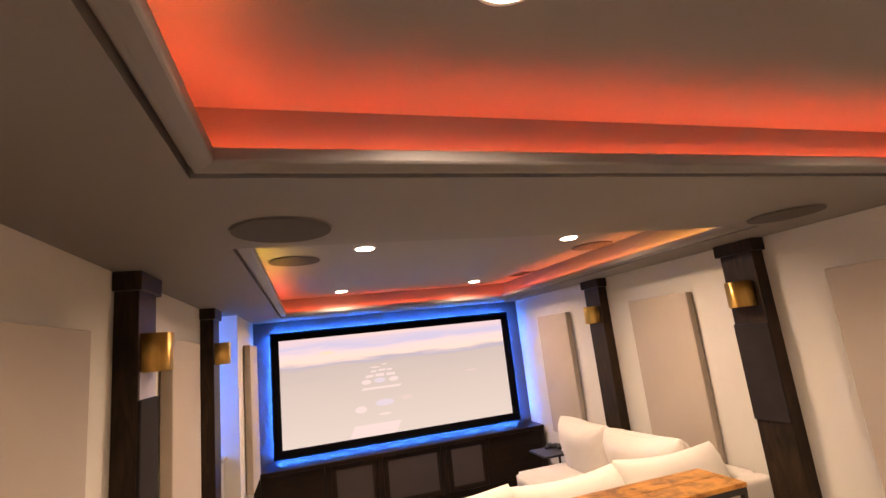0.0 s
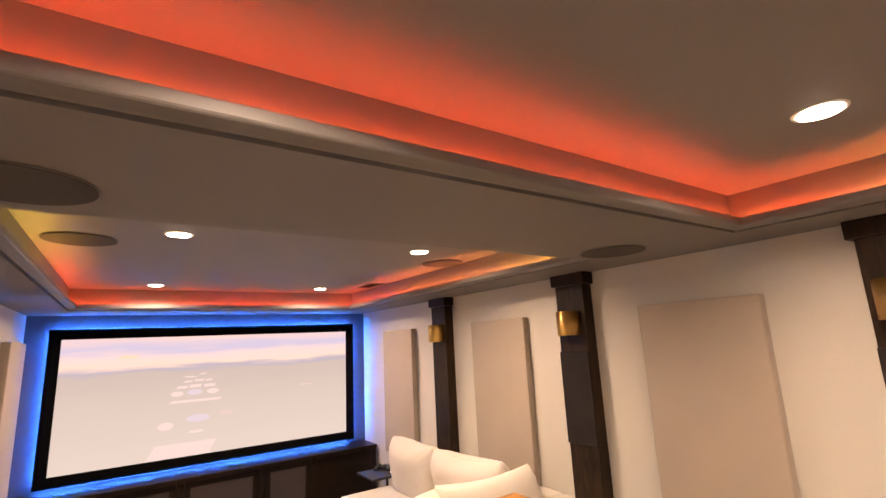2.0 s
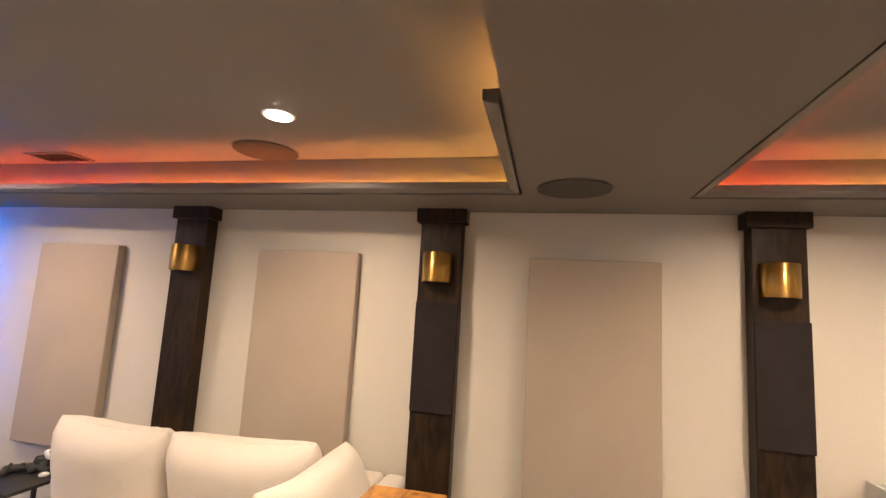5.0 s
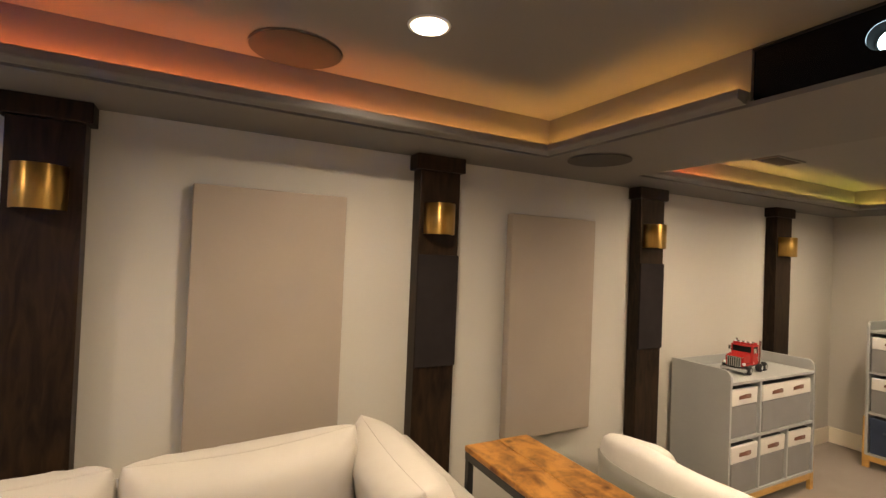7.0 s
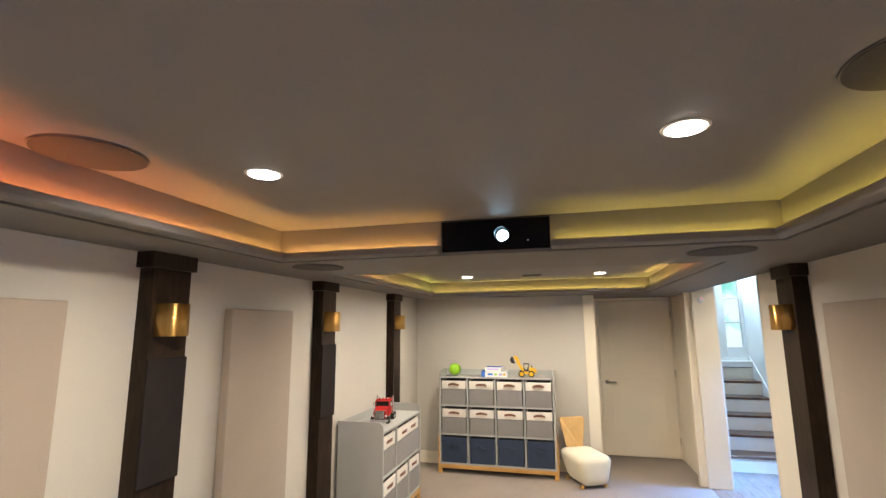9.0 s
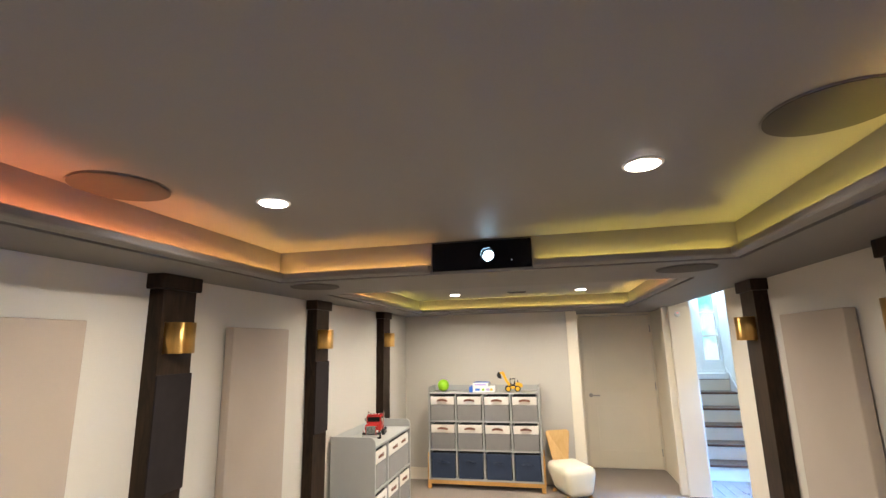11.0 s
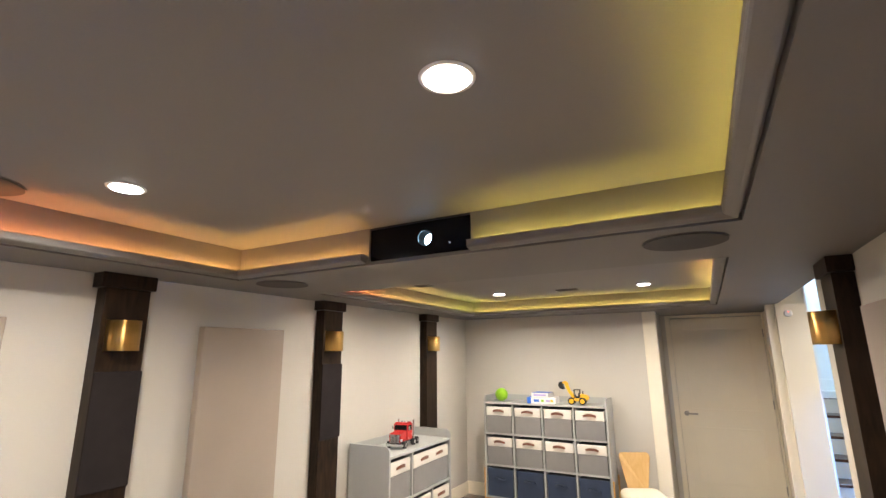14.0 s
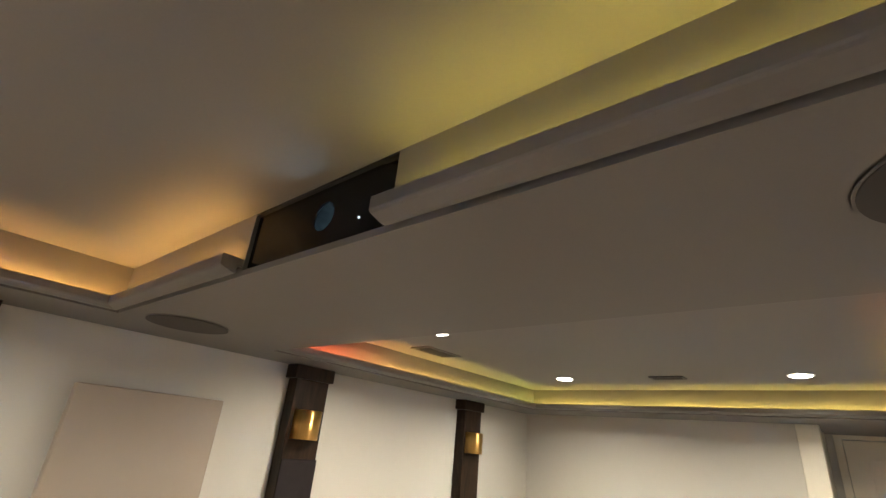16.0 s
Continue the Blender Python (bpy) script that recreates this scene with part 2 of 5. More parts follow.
# ---- mesh helpers ----
def bm_box(x0, y0, z0, x1, y1, z1, bev=0.0, seg=2, bm=None):
    """An upright box between two corners, its edges rounded by bev."""
    own = bmesh.new()
    bmesh.ops.create_cube(own, size=1)
    for v in own.verts:
        v.co = ((x0 + x1) / 2 + v.co.x * abs(x1 - x0), (y0 + y1) / 2 + v.co.y * abs(y1 - y0), (z0 + z1) / 2 + v.co.z * abs(z1 - z0))
    if bev > 0:
        bmesh.ops.bevel(own, geom=own.edges[:], offset=bev, segments=seg, profile=0.5, affect='EDGES')
    return own if bm is None else join(bm, own)


def join(bm, other):
    me = bpy.data.meshes.new("tmp")
    other.to_mesh(me)
    bm.from_mesh(me)
    other.free()
    bpy.data.meshes.remove(me)
    return bm


def bm_cyl(r, z0, z1, x=0, y=0, n=32, r2=None, bev=0.0, bm=None, axis='z'):
    own = bmesh.new()
    bmesh.ops.create_cone(own, cap_ends=True, segments=n, radius1=r, radius2=r if r2 is None else r2, depth=z1 - z0)
    if bev:
        bmesh.ops.bevel(own, geom=[e for e in own.edges if len(e.link_faces) == 2 and abs(e.verts[0].co.z - e.verts[1].co.z) < 1e-6], offset=bev, segments=2, affect='EDGES')
    bmesh.ops.translate(own, verts=own.verts, vec=(0, 0, (z0 + z1) / 2))
    if axis == 'x':
        bmesh.ops.rotate(own, verts=own.verts, matrix=Matrix.Rotation(radians(90), 3, 'Y'))
    if axis == 'y':
        bmesh.ops.rotate(own, verts=own.verts, matrix=Matrix.Rotation(radians(-90), 3, 'X'))
    bmesh.ops.translate(own, verts=own.verts, vec=(x, y, 0))
    return own if bm is None else join(bm, own)


def bm_prism(outline, depth, axis='y', bev=0.0):
    """An outline drawn in a plane, given depth: (u, v) lie in x, z for axis y, in y, z for axis x, in x, y for axis z."""
    bm = bmesh.new()
    put = {'y': lambda u, v, d: (u, d, v), 'x': lambda u, v, d: (d, u, v), 'z': lambda u, v, d: (u, v, d)}[axis]
    a = [bm.verts.new(put(u, v, 0)) for u, v in outline]
    b = [bm.verts.new(put(u, v, depth)) for u, v in outline]
    bm.faces.new(a)
    bm.faces.new(b[::-1])
    for i in range(len(a)):
        j = (i + 1) % len(a)
        bm.faces.new((a[j], a[i], b[i], b[j]))
    bmesh.ops.recalc_face_normals(bm, faces=bm.faces)
    if bev:
        bmesh.ops.bevel(bm, geom=bm.edges[:], offset=bev, segments=2, affect='EDGES')
    return bm


def bm_cushion(w, h, t, nu=30, nv=24, seed=0, slump=0.05, wrinkle=0.009, seam=None):
    """A soft filled cushion: w wide in x, h high in z, t thick in y, centred, knife-edged at its seam, corners drawn out, creased towards them."""
    bm = bmesh.new()
    rim = {}
    for side in (-1, 1):
        grid = []
        for j in range(nv + 1):
            row = []
            for i in range(nu + 1):
                u, v = math.sin(math.pi / 2 * (-1 + 2 * i / nu)), math.sin(math.pi / 2 * (-1 + 2 * j / nv))
                key = (i, j)
                edge = i in (0, nu) or j in (0, nv)
                if edge and key in rim:
                    row.append(rim[key])
                    continue
                thick = t / 2 * (1 - abs(u) ** 4.5) ** 0.55 * (1 - abs(v) ** (4.2 if v > 0 else 6.0)) ** 0.52 * (1 - 0.12 * v)
                bow = 1 - 0.012 * (1 - v * v) * abs(u) ** 3
                rnd = 1 - 0.05 * abs(u * v) ** 4
                z = h / 2 * v * rnd - slump * h * (1 - u * u) * max(0, v) ** 3 - 0.02 * h * (1 - u * u) * max(0, -v) ** 3
                x = w / 2 * u * bow * rnd
                p = Vector((x * 3 + seed * 7.3, z * 3, side * 2.0))
                cr = abs(u * v)
                crease = 0.016 * cr * (1 - cr) * math.sin(26 * (abs(u) - abs(v)) + 5 * noise.noise(p)) + 0.004 * (max(abs(u), abs(v)) ** 6) * noise.noise(p * 9)
                wr = wrinkle * noise.noise(p * 1.6) + 0.35 * wrinkle * noise.noise(p * 6) + crease
                vert = bm.verts.new((x, side * (thick + (0 if edge else wr * min(1, 6 * thick / t))), z))
                if edge:
                    rim[key] = vert
                row.append(vert)
            grid.append(row)
        for j in range(nv):
            for i in range(nu):
                f = (grid[j][i], grid[j][i + 1], grid[j + 1][i + 1], grid[j + 1][i])
                bm.faces.new(f if side < 0 else f[::-1])
    bmesh.ops.recalc_face_normals(bm, faces=bm.faces)
    if seam is not None:
        loop = [(i, 0) for i in range(nu)] + [(nu, j) for j in range(nv)] + [(i, nv) for i in range(nu, 0, -1)] + [(0, j) for j in range(nv, 0, -1)]
        seam.extend(rim[k].co.copy() for k in loop)
    return bm


def bm_cord(points, r=0.0018, n=6):
    """A closed cord laid along a seam."""
    bm = bmesh.new()
    rings = []
    for i, p in enumerate(points):
        d = (points[(i + 1) % len(points)] - points[i - 1]).normalized()
        a = Vector((0, 1, 0))
        b = d.cross(a).normalized()
        rings.append([bm.verts.new(p + a * (r * math.cos(2 * math.pi * k / n)) + b * (r * math.sin(2 * math.pi * k / n))) for k in range(n)])
    for i in range(len(rings)):
        p, q = rings[i - 1], rings[i]
        for k in range(n):
            bm.faces.new((p[k], p[(k + 1) % n], q[(k + 1) % n], q[k]))
    bmesh.ops.recalc_face_normals(bm, faces=bm.faces)
    return bm


def bm_move(bm, m):
    bmesh.ops.transform(bm, matrix=m, verts=bm.verts)
    return bm


def mesh_of(name, bm, material, smooth=False):
    me = bpy.data.meshes.new(name)
    bm.to_mesh(me)
    bm.free()
    me.materials.append(material)
    if smooth:
        for p in me.polygons:
            p.use_smooth = True
    return me


def part(name, bm, material, parent=None, label="", smooth=False):
    ob = new(name, mesh_of(name, bm, material, smooth))
    if parent is not None:
        ob.parent = parent
    return tagged(ob, label=label)


def thing(name, label, category, loc=(0, 0, 0), rz=0, group="", kind=""):
    ob = new(name)
    ob.empty_display_size = 0.1
    ob.matrix_basis = pose(*loc, 0, 0, rz)
    return tagged(ob, label, category, group, kind)


def struct(name, bm, material, label, category, smooth=False):
    return tagged(part(name, bm, material, smooth=smooth), label, category, kind="structure")


# ---- the room ----
XL, XR = -0.44, 2.85          # side walls
YF, YB = 5.86, -1.58          # screen wall, back wall
ZS, ZT, ZTF = 2.045, 2.21, 2.225   # soffit, rear and front tray ceilings
FX0, FX1 = 0.022, 2.475       # front tray, across
RX0, RX1 = 0.035, 2.53       # rear tray, across
FY0, FY1 = 2.100, 5.33        # front tray
RY0, RY1 = -1.14, 1.405       # rear tray
PX0, PX1 = 1.00, 1.545        # projector niche
YD = -2.40                    # the door's wall, at the back of its alcove
SX = -1.605                   # outer wall of the stairs

struct("floor", bm_box(XL - 0.0, YD - 0.2, -0.12, XR + 0.15, YF + 0.15, 0.0), CARPET, "taupe cut-pile carpet over the whole room", "floor")
struct("wall_east", bm_box(XR, YB - 0.15, 0, XR + 0.15, YF + 0.15, 2.4), WALL, "off-white painted side wall", "wall")
struct("wall_north", bm_box(XL - 0.4, YF, 0, XR, YF + 0.15, 2.4), WALL_FRONT, "grey painted wall behind the projection screen", "wall")
struct("wall_south", bm_box(0.62, YB - 0.15, 0, XR, YB, 2.4), WALL, "off-white painted back wall", "wall")
bm = bm_box(XL - 0.15, 0.50, 0, XL, 4.24, 2.4)
struct("wall_west", bm, WALL, "off-white painted side wall beside the stair opening", "wall")
struct("wall_west_front", bm_box(-0.62, 4.62, 0, -0.29, YF, 2.4), WALL, "off-white wall projection next to the screen", "wall")
# alcove of the back door and the stub between it and the stairs
struct("wall_alcove_east", bm_box(0.62, YD - 0.16, 0, 0.75, YB - 0.15, 2.4), WALL, "off-white side of the door alcove", "wall")
struct("wall_alcove_west", bm_box(-0.64, YD - 0.16, 0, -0.42, -1.36, 2.4), TRIM, "cream painted wall end beside the stairs", "wall")
bm = bm_box(0.52, YD - 0.12, 0, 0.62, YD + 0.0, 2.4)
bm_box(-0.42, YD - 0.12, 0, -0.40, YD, 2.4, bm=bm)
bm_box(-0.40, YD - 0.12, 2.012, 0.52, YD, 2.4, bm=bm)
struct("wall_behind_door", bm_box(-0.64, YD - 0.40, 0, 0.75, YD - 0.16, 2.4), WALL, "plain wall closing the space behind the door", "wall")
struct("wall_alcove_south", bm, WALL, "wall around the back door", "wall")
# recess beside the screen
struct("wall_recess_west", bm_box(-1.55, 4.09, 0, -1.40, 5.2, 2.4), WALL, "off-white wall inside the side recess", "wall")
struct("wall_recess_south", bm_box(-1.40, 4.09, 0, XL - 0.15, 4.24, 2.4), WALL, "off-white side of the recess", "wall")
struct("wall_recess_north", bm_box(-1.40, 4.62, 0, -0.62, 4.77, 2.4), WALL, "off-white wall closing the side recess", "wall")
struct("floor_recess", bm_box(-1.55, 4.09, -0.12, XL, 4.77, -0.002), CARPET, "taupe carpet in the side recess", "floor")

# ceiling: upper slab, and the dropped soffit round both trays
struct("ceiling", bm_box(-0.64, YD - 0.2, ZT, XR + 0.15, 1.75, ZT + 0.1), CEIL_LIT, "dark taupe painted ceiling of the rear tray", "ceiling")
struct("ceiling_front", bm_box(-1.55, 1.75, ZTF, XR + 0.15, YF + 0.15, ZTF + 0.1), CEIL_LIT, "dark taupe painted ceiling of the front tray", "ceiling")
bm = bmesh.new()
for x0, y0, z0, x1, y1, z1 in ((XL, RY1, ZS, PX0, FY0, ZTF), (PX1, RY1, ZS, XR, FY0, ZTF), (PX0, RY1, ZS, PX1, FY0 - 0.42, ZTF), (PX0, FY0 - 0.42, ZS, PX1, FY0, ZS + 0.016),
                               (XL, RY0, ZS, RX0, RY1, ZT), (RX1, RY0, ZS, XR, RY1, ZT), (XL, FY0, ZS, FX0, FY1, ZTF), (FX1, FY0, ZS, XR, FY1, ZTF),
                               (XL, FY1, ZS, XR, YF, ZTF), (XL, YB, ZS, XR, RY0, ZT), (-0.64, YD, ZS, 0.62, YB, ZT), (-1.40, 4.24, ZS, XL, 4.62, ZTF)):
    bm_box(x0, y0, z0, x1, y1, z1, bm=bm)
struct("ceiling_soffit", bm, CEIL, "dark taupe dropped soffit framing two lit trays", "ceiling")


def tray_ledge(name, x0, x1, y0, y1, gap=None):
    """The cove ledge: a moulding round the inside of a tray, set off from the soffit by a shadow gap, with a lip that hides its light strip."""
    t = tagged(thing(name, "dark taupe cove ledge hiding the light strip", "trim"), kind="structure")
    prof = [(0.0, 0.026), (0.013, 0.026), (0.013, 0.0055), (0.024, 0.0065), (0.050, 0.014), (0.054, 0.017), (0.056, 0.021), (0.056, 0.045), (0.0545, 0.047), (0.046, 0.047), (0.044, 0.045), (0.044, 0.035), (0.0, 0.035)]

    def run(along, d0, d1, wall, inward, m0, m1):
        """A length of the moulding from d0 to d1; m0, m1: 1 where that end is mitred."""
        b = bmesh.new()
        ends = []
        for d, m, sgn in ((d0, m0, 1), (d1, m1, -1)):
            ends.append([b.verts.new((d + sgn * m * u, wall + inward * u, ZS + v) if along == "x" else (wall + inward * u, d + sgn * m * u, ZS + v)) for u, v in prof])
        n = len(prof)
        for k in range(n):
            b.faces.new((ends[0][k], ends[0][(k + 1) % n], ends[1][(k + 1) % n], ends[1][k]))
        b.faces.new(ends[0][::-1])
        b.faces.new(ends[1])
        bmesh.ops.recalc_face_normals(b, faces=b.faces)
        part("ledge_board", b, TRIMC, t)

    run("x", x0, x1, y1, -1, 1, 1)
    run("y", y0, y1, x0, 1, 1, 1)
    run("y", y0, y1, x1, -1, 1, 1)
    if gap:
        run("x", x0, gap[0], y0, 1, 1, 0)
        run("x", gap[1], x1, y0, 1, 0, 1)
        part("ledge_end", bm_box(gap[0] - 0.006, y0, ZS + 0.035, gap[0], y0 + 0.0435, ZS + 0.047), TRIMC, t)
        part("ledge_end", bm_box(gap[1], y0, ZS + 0.035, gap[1] + 0.006, y0 + 0.0435, ZS + 0.047), TRIMC, t)
    else:
        run("x", x0, x1, y0, 1, 1, 1)
    return t


tray_ledge("trim_front_tray", FX0, FX1, FY0, FY1, (PX0 - 0.005, PX1 + 0.005))
tray_ledge("trim_rear_tray", RX0, RX1, RY0, RY1)


def led_run(x0, y0, x1, y1, material):
    ob = part("light_strip", bm_box(x0, y0, LZ, x1, y1, LZ + 0.003), material)
    return tagged(ob, "colour-changing light strip lying in the cove ledge", "light strip", "cove light strips")


LZ = ZS + 0.0355
for x0, x1, y0, y1, gap in ((FX0, FX1, FY0, FY1, True), (RX0, RX1, RY0, RY1, False)):
    led_run(x0 + 0.05, y1 - 0.032, x1 - 0.05, y1 - 0.023, TRAY_LED)
    led_run(x0 + 0.023, y0 + 0.05, x0 + 0.032, y1 - 0.05, TRAY_LED_WEST if gap else TRAY_LED)
    led_run(x1 - 0.032, y0 + 0.05, x1 - 0.023, y1 - 0.05, TRAY_LED_EAST)
    for xa, xb, mt in (((x0 + 0.05, PX0 - 0.03, TRAY_LED_WEST), (PX1 + 0.03, x1 - 0.05, TRAY_LED)) if gap else ((x0 + 0.05, x1 - 0.05, TRAY_LED),)):
        led_run(xa, y0 + 0.023, xb, y0 + 0.032, mt)

# downlights
def downlight():
    t = thing("downlight", "round recessed ceiling light with a frosted lens, switched on", "ceiling light", group="recessed ceiling lights")
    n = 40

    def lathe(prof):
        b = bmesh.new()
        vs = [[b.verts.new((r * math.cos(2 * math.pi * i / n), r * math.sin(2 * math.pi * i / n), z)) for r, z in prof] for i in range(n)]
        for i in range(n):
            for k in range(len(prof) - 1):
                b.faces.new((vs[i][k], vs[i][k + 1], vs[(i + 1) % n][k + 1], vs[(i + 1) % n][k]))
        bmesh.ops.remove_doubles(b, verts=b.verts, dist=1e-5)
        bmesh.ops.recalc_face_normals(b, faces=b.faces)
        return b

    part("trim_ring", lathe([(0.064, 0.0), (0.063, -0.0025), (0.056, -0.0035), (0.0525, -0.0032), (0.052, 0.0)]), LAMP_RIM, t, smooth=True)
    part("lens", lathe([(0.0515, -0.0025), (0.050, -0.0055), (0.042, -0.0075), (0.025, -0.0090), (0.0, -0.0096)]), LAMP_FACE, t, "bright frosted lens", smooth=True)
    return t


DL = [(0.608, 3.035, ZTF), (1.948, 3.005, ZTF), (0.607, 4.98, ZTF), (1.985, 4.96, ZTF), (0.588, -0.575, ZT), (1.953, -0.565, ZT), (0.593, 0.945, ZT), (1.925, 0.89, ZT)]
first = downlight()
for i, (x, y, z) in enumerate(DL):
    if i == 0:
        first.matrix_basis = pose(x, y, z)
    else:
        copy_thing(first, pose(x, y, z))
    la = bpy.data.lights.new("downlight_lamp", 'AREA')
    la.shape, la.size, la.energy, la.color, la.spread = 'DISK', 0.10, DOWNLIGHT_W, DOWN_COL, radians(154)
    lo = new("downlight_lamp", la)
    lo.matrix_basis = pose(x, y, z - 0.0105)


# ---- pilasters with sconces ----
def pilaster(grille=None, baffle=False):
    """A flat column on a wall, facing -x; its back lies at x = 0, its middle at y = 0."""
    t = thing("pilaster", "dark-stained wooden wall pilaster with a plain cap", "pilaster", group="wall pilasters")
    part("shaft", bm_box(-0.085, -0.110, 0.0, 0, 0.110, ZS - 0.0755, 0.003), DARKWOOD, t)
    cap = bm_box(-0.100, -0.132, ZS - 0.075, 0, 0.135, ZS - 0.001, 0.004)
    part("cap", cap, DARKWOOD, t)
    part("plinth", bm_box(-0.096, -0.126, 0, 0, 0.126, 0.14, 0.004), DARKWOOD, t)
    if grille:
        part("speaker_grille", bm_box(-0.097, -0.1115, grille[0], -0.0845, 0.1115, grille[1], 0.004), GRILLE, t, "dark brown cloth speaker grille")
    if baffle:
        part("mounting_plate", bm_box(-0.090, -0.100, 1.557, -0.084, 0.100, 1.66, 0.002), BAFFLE, t, "pale exposed plate above the cloth")
    return t


def sconce():
    """A half-round brass sleeve on a plate, facing -x."""
    t = thing("wall_sconce", "unlit brushed brass half-cylinder sconce on a dark pilaster", "wall lamp", group="brass sconces")
    r, h, n, th = 0.078, 0.15, 28, 0.003
    bm = bmesh.new()
    rows = []
    for i in range(n + 1):
        a = math.pi * i / n
        col = []
        for rr in (r, r - th):
            for z in (-h / 2, h / 2):
                col.append(bm.verts.new((-(rr + 0.014) * math.sin(a) ** 0.9, rr * math.cos(a), z)))
        rows.append(col)
    for i in range(n):
        a, b = rows[i], rows[i + 1]
        bm.faces.new((a[0], a[1], b[1], b[0]))
        bm.faces.new((a[2], b[2], b[3], a[3]))
        bm.faces.new((a[1], a[3], b[3], b[1]))
        bm.faces.new((a[0], b[0], b[2], a[2]))
    bmesh.ops.recalc_face_normals(bm, faces=bm.faces)
    part("shade", bm, BRASS, t, "brushed brass half-round sleeve", smooth=True)
    part("back_plate", bm_box(-0.012, -0.06, -0.065, 0.0, 0.06, 0.055, 0.002), BLACKMETAL, t)
    part("lamp_holder", bm_cyl(0.018, -0.04, 0.03, x=-0.035), BLACKMETAL, t)
    return t


G = (1.005, 1.555)
PIL_Y = [4.06, 2.53, 0.975, -0.59]
for i, y in enumerate(PIL_Y):
    p = pilaster(G if i in (1, 2) else None)
    p.matrix_basis = pose(XR, y, 0)
    s = sconce()
    s.matrix_basis = pose(XR - 0.0855, y + 0.008, 1.73)
for i, y in enumerate((4.06, 2.53, 1.085)):
    p = pilaster(G if i == 1 else None, i == 1)
    p.matrix_basis = pose(XL, y, 0, 0, 0, 180)
    s = sconce()
    s.matrix_basis = pose(XL + 0.0855, y, 1.73, 0, 0, 180)


# ---- acoustic panels ----
def acoustic_panel(x, y, sx):
    t = thing("acoustic_panel", "beige fabric-wrapped acoustic panel mounted off the wall", "acoustic panel", (x, y, 1.1785), group="acoustic panels")
    part("fabric_face", bm_box(0.010 * sx, -0.308, -0.621, 0.066 * sx, 0.308, 0.621, 0.007, 3), FABRIC, t, smooth=True)
    for z in (-0.45, 0.45):
        part("wall_cleat", bm_box(0.001 * sx, -0.22, z - 0.02, 0.010 * sx, 0.22, z + 0.02), BLACKMETAL, t)
    return t


for y in (4.90, 3.30, 1.764):
    acoustic_panel(XR, y, -1)
for y in (3.30, 1.755):
    acoustic_panel(XL, y, 1)
acoustic_panel(-0.29, 5.22, 1)


# ---- speakers and vents ----
def ceiling_speaker(x, y, z, r=0.155):
    t = thing("ceiling_speaker", "round flush ceiling speaker with a taupe mesh cover", "speaker", (x, y, z), group="ceiling speakers")
    part("rim", bm_cyl(r, -0.004, 0.0, n=56, bev=0.002), CEIL, t, smooth=False)
    part("mesh_cover", bm_cyl(r - 0.006, -0.006, -0.0035, n=56), SPEAKER, t, "dark perforated mesh")
    return t


for x, y, z in ((2.36, 1.885, ZS), (0.20, 1.86, ZS), (2.335, 3.315, ZTF), (0.212, 3.30, ZTF)):
    ceiling_speaker(x, y, z)


def vent(x, y, z, w, d, n, rz=0, label="dark slotted ceiling air vent"):
    t = thing("ceiling_vent", label, "vent", (x, y, z), rz)
    fr = bm_box(-w / 2, -d / 2, -0.008, w / 2, -d / 2 + 0.016, 0, 0.002)
    bm_box(-w / 2, d / 2 - 0.016, -0.008, w / 2, d / 2, 0, 0.002, bm=fr)
    bm_box(-w / 2, -d / 2 + 0.016, -0.008, -w / 2 + 0.016, d / 2 - 0.016, 0, 0.002, bm=fr)
    bm_box(w / 2 - 0.016, -d / 2 + 0.016, -0.008, w / 2, d / 2 - 0.016, 0, 0.002, bm=fr)
    part("vent_frame", fr, CEIL if d > 0.15 else VENTC, t)
    # black sheet in place of the shade inside a duct
    part("backing", bm_box(-w / 2 + 0.016, -d / 2 + 0.016, -0.002, w / 2 - 0.016, d / 2 - 0.016, -0.0005), BLACKRUB, t, "black sheet standing for the dark duct")
    for i in range(n):
        y0 = -d / 2 + 0.016 + (i + 0.5) * (d - 0.032) / n
        b = bm_box(-w / 2 + 0.016, -0.006, -0.0008, w / 2 - 0.016, 0.006, 0.0008)
        part("slat", bm_move(b, pose(0, y0, -0.0055, 28, 0, 0)), VENTC, t)
    return t


vent(2.36, 4.60, ZTF, 0.15, 0.31, 7)
vent(2.275, 0.49, ZT, 0.15, 0.30, 7)
vent(1.262, -0.57, ZT, 0.20, 0.10, 4)

# ---- projector in its niche ----
pr = thing("projector", "black projector in a notch of the soffit, its lens lit", "projector", ((PX0 + PX1) / 2, FY0 - 0.014, ZS + 0.017))
lx, lz = -0.035, 0.082
part("body", bm_box(-0.270, -0.36, 0.002, 0.270, -0.056, 0.157, 0.004), BLACKGLOSS, pr)
shell = bm_box(-0.270, -0.0555, 0.002, -0.258, 0.0, 0.157)
bm_box(0.258, -0.0555, 0.002, 0.270, 0.0, 0.157, bm=shell)
bm_box(-0.258, -0.0555, 0.002, 0.258, 0.0, 0.006, bm=shell)
bm_box(-0.258, -0.0555, 0.153, 0.258, 0.0, 0.157, bm=shell)
part("front_shell", shell, BLACKGLOSS, pr)
